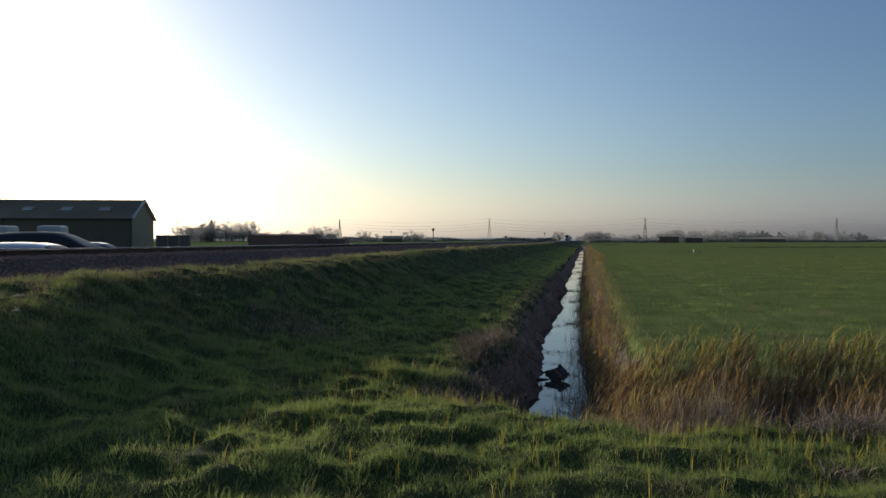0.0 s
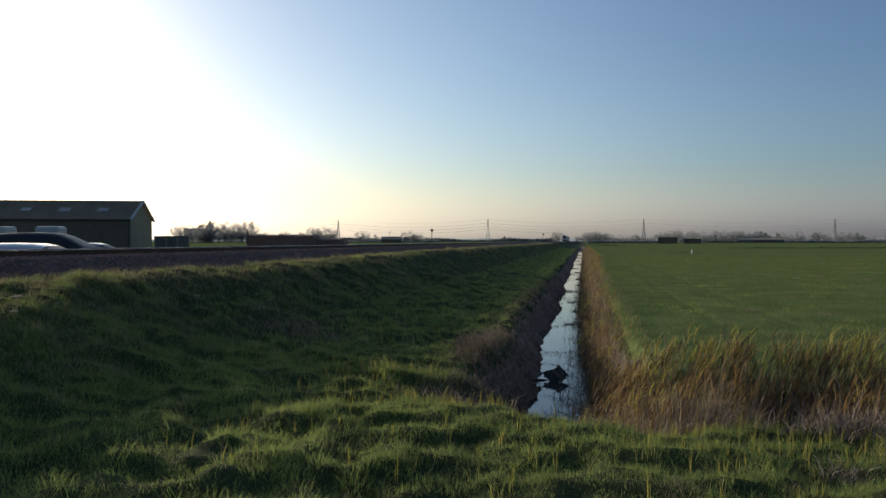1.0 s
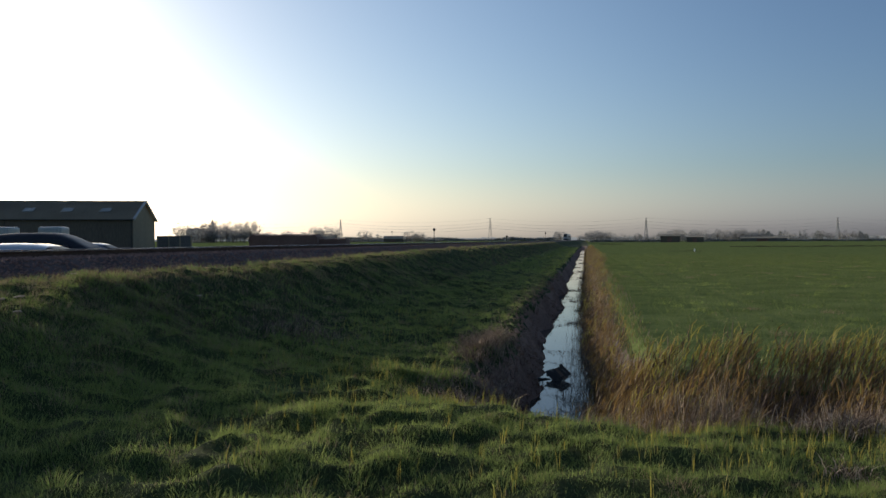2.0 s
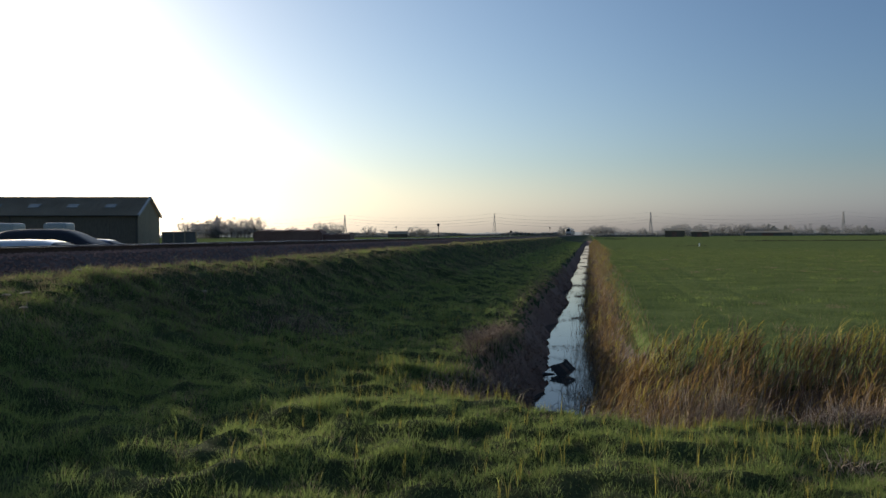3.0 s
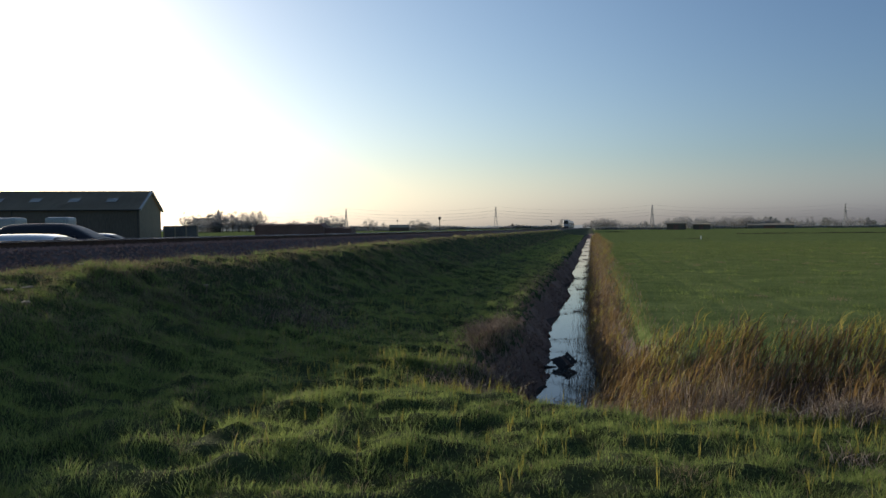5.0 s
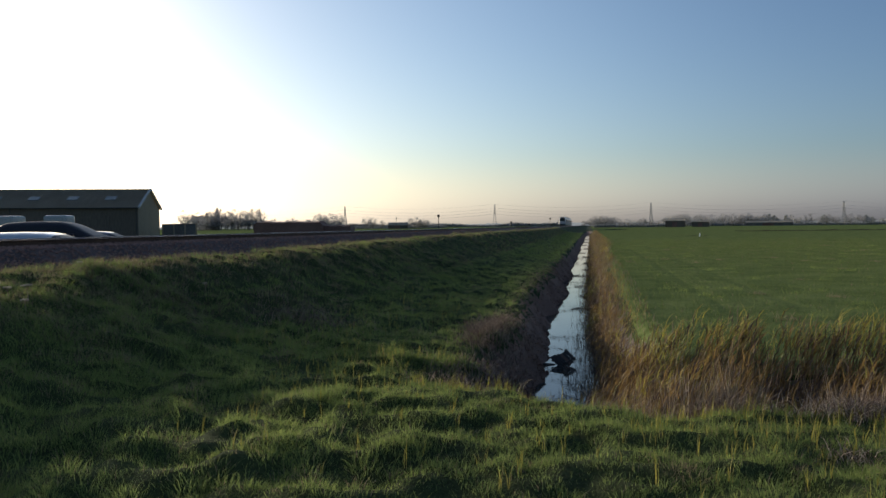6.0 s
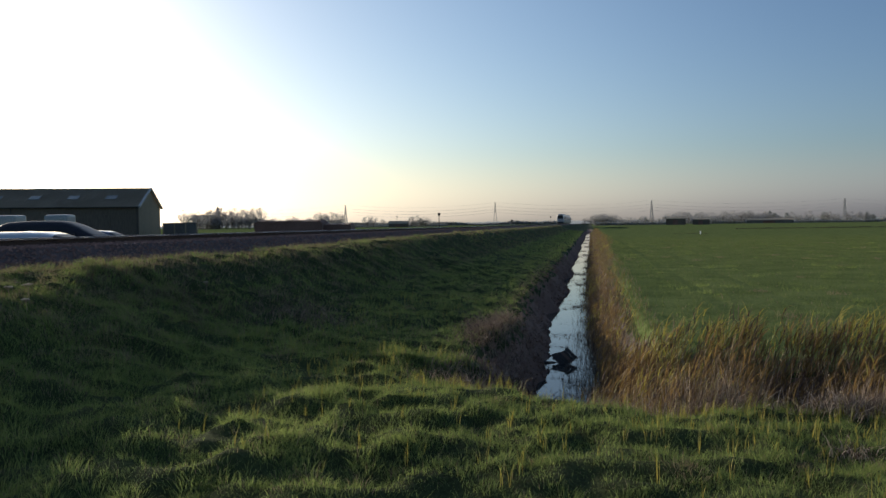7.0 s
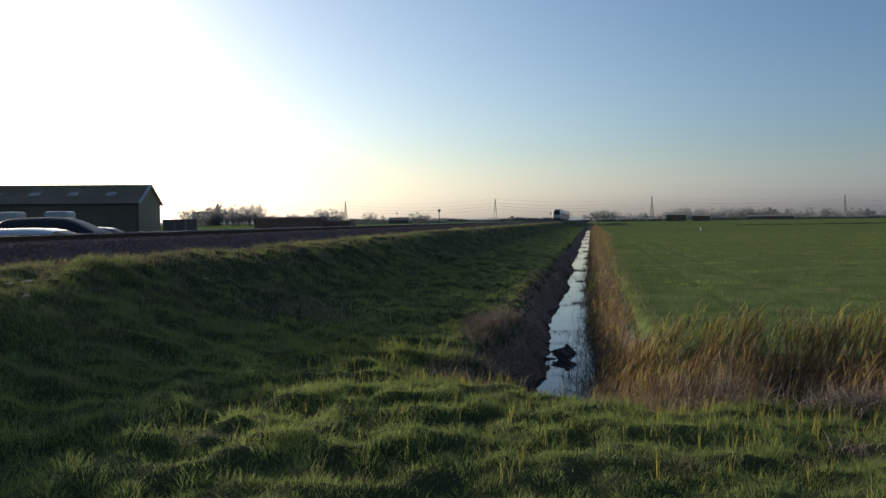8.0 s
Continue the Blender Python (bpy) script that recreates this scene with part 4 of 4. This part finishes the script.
def car(name, r, f, turn, paint, size, label):
    """size: length, width, height. The car looks along its own +x."""
    ln, wd, ht = size
    x, y = plan(r, f)
    e = empty(name, pose(x, y, float(ground_z(x, y)), 0, 0, math.degrees(TURN) + turn), label, "car", "parked cars")
    w = wd / 2

    def ring(px, half, z0, z1, zin):
        return [(px, -half * 0.92, z0), (px, half * 0.92, z0), (px, half, z0 + 0.15), (px, half, z1 - 0.12), (px, half * zin, z1), (px, -half * zin, z1),
                (px, -half, z1 - 0.12), (px, -half, z0 + 0.15)]
    belt = ht * 0.62
    secs = [ring(a * ln, w * b2, 0.25, z, 0.85) for a, b2, z in ((-0.5, 0.8, belt * 0.8), (-0.48, 0.92, belt * 0.97), (-0.3, 1, belt), (0.12, 1, belt), (0.2, 1, belt * 0.99),
                                                               (0.40, 0.97, belt * 0.87), (0.48, 0.9, belt * 0.75), (0.5, 0.8, belt * 0.6))]
    part("body", loft(secs), paint, e, smooth=True)
    keys = ((-0.47, belt - 0.02), (-0.455, ht * 0.80), (-0.43, ht * 0.92), (-0.38, ht * 0.97), (-0.26, ht * 0.992), (-0.10, ht), (0.02, ht * 0.985), (0.08, ht * 0.95),
            (0.15, ht * 0.86), (0.24, ht * 0.72), (0.31, belt - 0.02))

    def shell(a, th, grow=1.0):
        """A point of the rounded greenhouse: a along the car, th from one sill (0) over the roof to the other (pi)."""
        top = float(np.interp(a, *zip(*keys)))
        cx, cz = math.cos(th), math.sin(th)
        return Vector((a * ln, w * 0.93 * grow * math.copysign(abs(cx) ** 0.45, cx), belt - 0.06 + (top - belt + 0.06) * grow * cz ** 0.55))

    def skin(a0, a1, t0, t1, na, nt, grow):
        bm = bmesh.new()
        g = [[bm.verts.new(shell(a0 + (a1 - a0) * i / na, t0 + (t1 - t0) * j / nt, grow)) for j in range(nt + 1)] for i in range(na + 1)]
        for i in range(na):
            for j in range(nt):
                bm.faces.new((g[i][j], g[i + 1][j], g[i + 1][j + 1], g[i][j + 1]))
        bmesh.ops.recalc_face_normals(bm, faces=bm.faces)
        return bm
    part("roof", skin(-0.47, 0.31, 0.0, math.pi, 40, 22, 1.0), paint, e, smooth=True)
    part("windscreen", skin(0.10, 0.28, 0.75, math.pi - 0.75, 8, 10, 1.012), M_CAR_GLASS, e, "dark glass windscreen", smooth=True)
    for s in (-1, 1):
        for a, b2 in ((-0.40, -0.24), (-0.22, -0.06), (-0.04, 0.12)):
            lo, hi = (0.04, 0.42) if s > 0 else (math.pi - 0.42, math.pi - 0.04)
            part("side_window", skin(a, b2, lo, hi, 4, 5, 1.012), M_CAR_GLASS, e, "dark glass side window", smooth=True)
        part("headlight", box(0.46 * ln, 0.492 * ln, s * w * 0.72 - 0.16, s * w * 0.72 + 0.16, 0.55, 0.68, 0.02), M_LAMP, e, "clear headlight lens")
        part("mirror", box(0.12 * ln, 0.16 * ln, s * w * 1.06 - 0.09, s * w * 1.06 + 0.09, belt, belt + 0.14, 0.03), paint, e)
        for a in (-0.31, 0.32):
            tyre = part("wheel", tube([(a * ln, s * (w - 0.2), 0.32), (a * ln, s * (w + 0.005), 0.32)], (0.32, 0.32), 20), M_RUBBER, e, "black tyre")
            part("rim", tube([(a * ln, s * (w - 0.05), 0.32), (a * ln, s * (w + 0.02), 0.32)], (0.2, 0.19), 14), M_RIM, tyre, "alloy rim")


barn()
panel_wall("yard_wall", -50.9, 126, 4, 3, 1.95, 2.9, "low dark panel wall beside the barn")
clamp("silage_clamp", -34.6, 126, 2, 12.1, 8, 3.15, "long dark silage clamp under a plastic sheet")
clamp("low_silage_clamp", -22.7, 128, 2, 5.0, 8, 2.45, "lower dark silage clamp under a plastic sheet")
bale_stack(-23.1, 42, 3)
bale_stack(-26.1, 42, -2)
car("silver_car", -13.1, 23, 4, M_CAR_SILVER, (4.9, 1.75, 1.42), "silver car parked in the yard beyond the railway")
car("dark_van", -19.1, 35, 3, M_CAR_DARK, (6.2, 1.95, 2.0), "dark blue people carrier parked in the yard")
car("grey_car", -19.9, 41, 4, M_CAR_GREY, (4.3, 1.75, 1.48), "grey-blue car parked behind the dark one")


def marker_post(r, f, top, head, label):
    x, y = plan(r, f)
    z = float(ground_z(x, y))
    e = empty("marker_post", pose(x, y, z), label, "post", "line-side posts")
    part("pole", tube([(0, 0, -0.1), (0, 0, top - z)], (0.05, 0.04)), M_POLE, e)
    part("head", box(-head, head, -0.08, 0.08, top - z - 2.2 * head, top - z, 0.02), M_POLE, e, "dark square head")


marker_post(-1.1, 80, 3.35, 0.13, "dark line-side post with a square head")
marker_post(12.4, 140, 2.9, 0.17, "dark line-side post with a small head")
marker_post(24.5, 215, 2.7, 0.2, "short dark line-side post")
marker_post(43, 300, 5.2, 0.28, "tall dark line-side post with a small lamp head")
marker_post(-25.6, 350, 6.6, 0.3, "tall dark yard lamp post far beyond the line")
px, py = plan(41.0, 116)
wp = empty("field_marker", pose(px, py, 0), "short white marker post in the pasture", "post")
part("stake", tube([(0, 0, -0.1), (0, 0, 0.5), (0, 0, 0.54)], (0.09, 0.09, 0.05), 10), M_WHITE, wp)

# ---- distance: sheds, church, pylons, trees ----


def shed(r, f, turn, ln, wd, eave, ridge, wall, roofm, label):
    e = empty("shed", frame_at(r, f, 0, turn), label, "shed", "far sheds")
    part("wall", loft([[(0, y, z) for y, z in ((0, 0), (wd, 0), (wd, eave), (wd / 2, ridge - 0.1), (0, eave))], [(ln, y, z) for y, z in ((0, 0), (wd, 0), (wd, eave), (wd / 2, ridge - 0.1), (0, eave))]]), wall, e)
    for y0 in (-0.4, wd + 0.4):
        q = [(-0.3, y0, eave - 0.1), (ln + 0.3, y0, eave - 0.1), (ln + 0.3, wd / 2, ridge), (-0.3, wd / 2, ridge)]
        part("roof", loft([q, [(a, b2, c + 0.15) for a, b2, c in q]]), roofm, e)
    part("door", box(ln * 0.35, ln * 0.6, -0.15, 0.02, 0, eave * 0.8), M_TARP, e)


shed(171, 560, -17, 14.5, 12, 4.9, 6.2, M_WALLB, M_SHEET, "dark distant farm shed standing in the pasture")
shed(190, 555, -19, 12.5, 11, 4.0, 4.6, M_WALLB, M_SHEET, "low dark distant farm shed with a flat roof")
shed(318, 760, -22, 45, 14, 3.4, 5.0, M_CONC, M_SHEET, "long low distant farm building under trees")
shed(-68, 800, 0, 22, 12, 4.0, 7.0, M_WALLB, M_SHEET, "long distant barn beyond the railway")


def church(r, f):
    e = empty("church", frame_at(r, f, 0, 10), "distant church with a small spire among bare trees", "church")
    part("nave", loft([[(x, y, z) for y, z in ((0, 0), (9, 0), (9, 10), (4.5, 17), (0, 10))] for x in (-26, 0)]), M_BRICK, e)
    part("tower", box(0, 6, 1.5, 7.5, 0, 20), M_BRICK, e)
    part("spire", tube([(3, 4.5, 20), (3, 4.5, 24), (3, 4.5, 28)], (2.6, 1.4, 0.1), 8), M_ROOF, e)
    for i in range(4):
        part("window", box(-23 + 6 * i, -21 + 6 * i, -0.1, 0.1, 2.5, 6), M_GLASS, e)


church(-278, 840)


def pylon_parts(e, H):
    def half(z):
        return 4.4 - 2.7 * min(1, z / (H * 0.62)) if z < H * 0.62 else 1.7 - 1.1 * (z - H * 0.62) / (H * 0.38)
    w = 0.48
    zs = [H * q for q in (0, 0.17, 0.32, 0.44, 0.54, 0.62, 0.70, 0.78, 0.86, 0.93, 1.0)]
    for sx, sy in ((-1, -1), (1, -1), (1, 1), (-1, 1)):
        bm = bmesh.new()
        for a, b2 in zip(zs, zs[1:]):
            add_beam(bm, (sx * half(a), sy * half(a), a), (sx * half(b2), sy * half(b2), b2), w)
        part("leg", bm, M_STEEL, e)
    for ax in (0, 1):
        for s in (-1, 1):
            bm = bmesh.new()
            for a, b2 in zip(zs, zs[1:]):
                for d in (-1, 1):
                    p, q = (d * half(a), s * half(a), a), (-d * half(b2), s * half(b2), b2)
                    if ax:
                        p, q = (p[1], p[0], p[2]), (q[1], q[0], q[2])
                    add_beam(bm, p, q, w * 0.6)
            part("bracing", bm, M_STEEL, e)
    for z, a in ((H * 0.62, 6.0), (H * 0.75, 7.5), (H * 0.88, 5.2)):
        bm = bmesh.new()
        for s in (-1, 1):
            for d in (-1, 1):
                add_beam(bm, (0, 0.6 * d, z), (s * a, 0, z + 0.3), w * 0.8)
            add_beam(bm, (0, 0, z + 2.2), (s * a, 0, z + 0.3), w * 0.7)
            add_beam(bm, (s * a, 0, z + 0.3), (s * a, 0, z - 2.6), 0.3)
        part("crossarm", bm, M_STEEL, e, "steel crossarm with insulators")


PYLONS = [(-590, 1800), (-236, 1620), (102, 1560), (439, 1540), (866, 1560), (1240, 1560)]
PYLON_H = 50.0


def power_line():
    first = None
    for r, f in PYLONS:
        m = frame_at(r, f, 0, 90 - 3)
        if first is None:
            first = empty("pylon", m, "grey steel lattice electricity pylon far across the fields", "pylon", "pylons")
            pylon_parts(first, PYLON_H)
        else:
            copy_thing(first, m)
    for k, (z, a) in enumerate(((0.62, 6.0), (0.75, 7.5), (0.88, 5.2), (1.0, 0.0))):
        for s in ((-1, 1) if a else (1,)):
            bm = bmesh.new()
            for (r0, f0), (r1, f1) in zip(PYLONS, PYLONS[1:]):
                last = None
                for i in range(13):
                    u = i / 12
                    x, y = plan(r0 + (r1 - r0) * u, f0 + (f1 - f0) * u + s * a)
                    p = (x, y, PYLON_H * z - (2.4 if a else 0.0) - 36 * u * (1 - u))
                    if last:
                        add_beam(bm, last, p, 0.13)
                    last = p
            tagged(part("power_cable", bm, M_STEEL), "thin overhead power cable sagging between pylons", "cable", "power cables")


power_line()


def bare_tree(seed, H, spread, leafy=False):
    """A tapered trunk with limbs and a crown of many fine twig sprays, uneven, with gaps."""
    rng = np.random.default_rng(seed)
    e = new("tree")
    e.empty_display_size = 0.2
    bm = bmesh.new()
    top = Vector((0, 0, H * 0.30))
    add_beam(bm, (0, 0, -0.3), top, H * 0.055, H * 0.04)
    for i in range(14):
        a = 2 * math.pi * (i + rng.random()) / 14
        el = -0.15 + 1.5 * rng.random()
        ln = H * (0.30 + 0.22 * rng.random())
        d = Vector((math.cos(a) * math.cos(el) * spread, math.sin(a) * math.cos(el) * spread, math.sin(el)))
        s0 = Vector((0, 0, H * (0.14 + 0.16 * rng.random())))
        p = s0 + d * ln * 0.6
        add_beam(bm, s0, p, H * 0.024, H * 0.012)
        for j in range(3):
            q = p + (d + Vector(rng.normal(0, 0.5, 3))).normalized() * ln * (0.4 + 0.3 * rng.random())
            add_beam(bm, p, q, H * 0.011, H * 0.004)
    part("trunk", bm, M_BARK, e)
    # clumps of fine sprays that fill a lumpy crown
    V, F = [], []
    clumps = []
    for i in range(34):
        d = rng.normal(0, 1, 3)
        d *= rng.random() ** 0.33 / np.linalg.norm(d)
        wide = 0.40 * H * spread * (0.75 + 0.25 * math.sin(2.2 * (d[2] + 1)))
        clumps.append(np.array([d[0] * wide, d[1] * wide, H * (0.49 + 0.44 * d[2])]))
    for cl in clumps:
        size = H * (0.04 + 0.035 * rng.random())
        for k in range(95 if leafy else 55):
            c = cl + rng.normal(0, size, 3)
            c[2] = min(max(c[2], H * 0.08), H * 0.99)
            d = np.array([c[0], c[1], c[2] - 0.35 * H]) / H + rng.normal(0, 0.35, 3)
            d /= np.linalg.norm(d)
            s = np.cross(d, rng.normal(0, 1, 3))
            s /= np.linalg.norm(s) + 1e-6
            ln, w = H * (0.035 + 0.035 * rng.random()), H * (0.010 if leafy else 0.0062)
            n = len(V)
            V += [c - s * w, c + s * w, c + d * ln]
            F.append((n, n + 1, n + 2))
    from_arrays("crown", np.array(V), np.array(F), (M_EVERGREEN_HAZED if leafy else M_TWIG_HAZED,), None, e)
    return e


def woods():
    kinds = [bare_tree(60 + i, 12, 1.0 + 0.12 * i) for i in range(5)] + [bare_tree(80 + i, 10, 0.75, True) for i in range(2)]
    used = [False] * len(kinds)
    rng = random.Random(5)

    def put(r, f, h, k):
        x, y = plan(r, f)
        s = h / (12 if k < 5 else 10)
        m = Matrix.LocRotScale((x, y, 0), Euler((0, 0, rng.random() * 6.28)), None)
        ob = kinds[k]
        if used[k]:
            ob = copy_thing(kinds[k], m)
        else:
            used[k] = True
            ob.matrix_basis = m
        ob.scale = (s * rng.uniform(0.9, 1.2), s * rng.uniform(0.9, 1.2), s)
        tagged(ob, "bare haze-paled winter tree on the far field edge" if k < 5 else "haze-paled evergreen tree on the far field edge", "tree", "far trees")

    def group(px0, px1, f, h0, h1, n, ever=0.06):
        for i in range(n):
            u = (i + rng.random()) / n
            d = f * rng.uniform(0.96, 1.06)
            put((px0 + (px1 - px0) * u - 784) / 1254.7 * d, d, rng.uniform(h0, h1), rng.randrange(5, 7) if rng.random() < ever else rng.randrange(5))

    group(312, 338, 640, 17.2, 22.5, 3, 0)
    group(340, 445, 800, 15, 27, 21, 0.1)
    group(448, 545, 1100, 11, 18, 16, 0.1)
    group(550, 598, 700, 12, 17.5, 8, 0.1)
    group(635, 655, 700, 9.2, 15.0, 2)
    group(645, 700, 1200, 10.3, 16.2, 4)
    group(715, 752, 820, 10.3, 16.2, 5, 0.1)
    group(984, 995, 720, 11.5, 13.8, 2)
    group(1018, 1036, 800, 8.0, 12.5, 2)
    group(1042, 1080, 900, 12, 15.5, 9, 0)
    group(1085, 1165, 950, 8, 12.5, 14, 0.1)
    group(1165, 1250, 640, 8, 12, 14, 0.1)
    group(1250, 1360, 820, 9, 15.5, 18, 0.1)
    group(1360, 1568, 1150, 9, 19.0, 26, 0.1)
    group(1568, 1750, 1100, 10, 18, 9)
    group(1182, 1345, 800, 13, 16.5, 9, 0)
    group(1040, 1062, 900, 13, 16, 3, 0)
    group(1280, 1420, 1000, 10.3, 16.2, 11, 0.1)


woods()


def hedge(px0, px1, f, h, label, mats=None):
    rng = np.random.default_rng(int(px0))
    n = int((px1 - px0) * 10)
    u = px0 + (px1 - px0) * rng.random(n)
    d = f * (1 + 0.01 * rng.random(n))
    r = (u - 784) / 1254.7 * d
    c, s = math.cos(TURN), math.sin(TURN)
    top = h * (0.5 + 0.7 * vnoise(r, d, h * 5, 3))
    base = np.stack([r * c - d * s, r * s + d * c, -0.1 + top * 0.6 * rng.random(n)], 1)
    ob = ribbons("hedge", base, rng.random(n) * 6.28, top * (0.4 + 0.3 * rng.random(n)), np.full(n, h * 0.35), 0.4 + 0.5 * rng.random(n), 0.1 * rng.random(n), mats or (M_TWIG_HAZED, M_EVERGREEN_HAZED), (rng.random(n) < 0.5).astype(int), 2)
    tagged(ob, label, "hedge", kind="stuff")


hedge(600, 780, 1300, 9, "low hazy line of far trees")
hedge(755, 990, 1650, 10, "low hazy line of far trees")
hedge(455, 780, 900, 4, "low haze-paled hedge across the far fields")
hedge(1040, 1180, 600, 3, "low haze-paled hedge on the field edge")
hedge(1240, 1640, 780, 4.5, "long haze-paled hedge along the far field edge")
hedge(1290, 1700, 195, 0.45, "dark rushes along a field drain", (M_RUSH, M_RUSH))
hedge(1060, 1100, 300, 0.5, "dark rushes along a field drain", (M_RUSH, M_RUSH))
hedge(1180, 1240, 120, 0.22, "dark rushy patch in the pasture", (M_RUSH, M_RUSH))


def backdrop():
    n = 1400
    a = np.linspace(radians(-75), radians(75), n)
    R = 4200
    top = 7 + 9 * vnoise(a * 200, a * 0, 7, 2) + 8 * vnoise(a * 200, a * 0, 1.2, 5) ** 2 + 5 * vnoise(a * 200, a * 0, 0.4, 6)
    V = np.concatenate([np.stack([R * np.sin(a), R * np.cos(a), a * 0 - 5], 1), np.stack([R * np.sin(a), R * np.cos(a), top], 1)])
    i = np.arange(n - 1)
    # flat strip whose haze comes from its pale glowing colour
    tagged(from_arrays("backdrop", V, np.stack([i, i + 1, i + n + 1, i + n], 1), (M_GLOW_HAZE,)), "glowing strip of distant woods with the haze painted in", "backdrop", kind="structure")


backdrop()

# ---- train ----


def train():
    e = empty("train", pose(TRACK_X, 455, RAIL_Z), "pale grey diesel passenger train coming along the line", "train")

    def ring(y, k=1.0, top=3.75, low=0.55):
        pts = ((-1.30, low), (1.30, low), (1.38, 1.0), (1.38, 2.3), (1.25, 3.1), (0.85, 3.6), (0.3, top), (-0.3, top), (-0.85, 3.6), (-1.25, 3.1), (-1.38, 2.3), (-1.38, 1.0))
        return [(x * k, y, z if z < 2 else 2 + (z - 2) * (0.6 + 0.4 * k)) for x, z in pts]
    for c in range(4):
        y0 = c * 23.4
        ends = [ring(y0 + 0.0, 0.86), ring(y0 + 0.35, 0.95), ring(y0 + 1.2), ring(y0 + 22.0), ring(y0 + 22.9, 0.96)]
        body = part("carriage", loft(ends), M_TRAIN, e, smooth=False)
        bm = bmesh.new()
        for x in (-0.55, 0.55):
            add_box(bm, x - 0.4, x + 0.4, y0 + 3, y0 + 20, 3.55, 3.78, 0.05)
        part("roof_gear", bm, M_TRAIN_ROOF, body, "grey rooftop equipment")
        for s in (-1, 1):
            for i in range(9):
                yy = y0 + 2.4 + i * 2.1
                if i in (2, 6):
                    part("door", box(s * 1.385 - 0.02, s * 1.385 + 0.02, yy - 0.1, yy + 1.4, 1.05, 2.95, 0.01), M_TRAIN_DARK, body, "dark passenger door")
                else:
                    part("window", box(s * 1.36 - 0.03, s * 1.36 + 0.03, yy, yy + 1.5, 1.75, 2.55, 0.01), M_GLASS, body, "dark glass window")
        part("skirt", box(-1.2, 1.2, y0 + 1.5, y0 + 21.5, 0.25, 0.62), M_TRAIN_DARK, body)
        for yb in (3.6, 19.4):
            part("bogie", box(-1.15, 1.15, y0 + yb - 1.6, y0 + yb + 1.6, 0.32, 0.7, 0.05), M_TRAIN_DARK, body, "dark bogie frame")
            for s in (-1, 1):
                for d in (-1.1, 1.1):
                    part("wheel", tube([(s * 0.68, y0 + yb + d, 0.42), (s * 0.82, y0 + yb + d, 0.42)], (0.42, 0.42), 14), M_RAIL, body, "steel wheel")
        if c < 3:
            part("gangway", box(-0.7, 0.7, y0 + 22.8, y0 + 23.5, 0.9, 3.1), M_TRAIN_DARK, body, "dark gangway bellows")
    part("windscreen", box(-1.0, 1.0, -0.06, 0.1, 1.95, 3.1, 0.04), M_GLASS, e, "wide dark windscreen")
    part("cab_front", box(-1.12, 1.12, -0.04, 0.1, 0.95, 1.9, 0.05), M_TRAIN_ROOF, e, "grey cab front")
    part("cab_brow", box(-0.8, 0.8, -0.05, 0.2, 3.12, 3.5, 0.06), M_TRAIN_DARK, e, "dark brow above the windscreen")
    part("buffer_beam", box(-1.15, 1.15, -0.25, 0.2, 0.25, 0.9, 0.04), M_TRAIN_DARK, e)
    for s in (-0.85, 0.85):
        part("headlight", tube([(s, -0.10, 1.3), (s, 0.0, 1.3)], (0.14, 0.14), 12), M_LAMP, e, "headlight lens")
    return e


express = train()


def motions():
    # steady run towards the crossing
    walk(express, [(t, pose(TRACK_X, 455 - 27.0 * t, RAIL_Z)) for t in (0.0, 1.0, 2.0, 3.0, 4.0, 5.0, 6.0, 7.0, 8.0)])


motions()
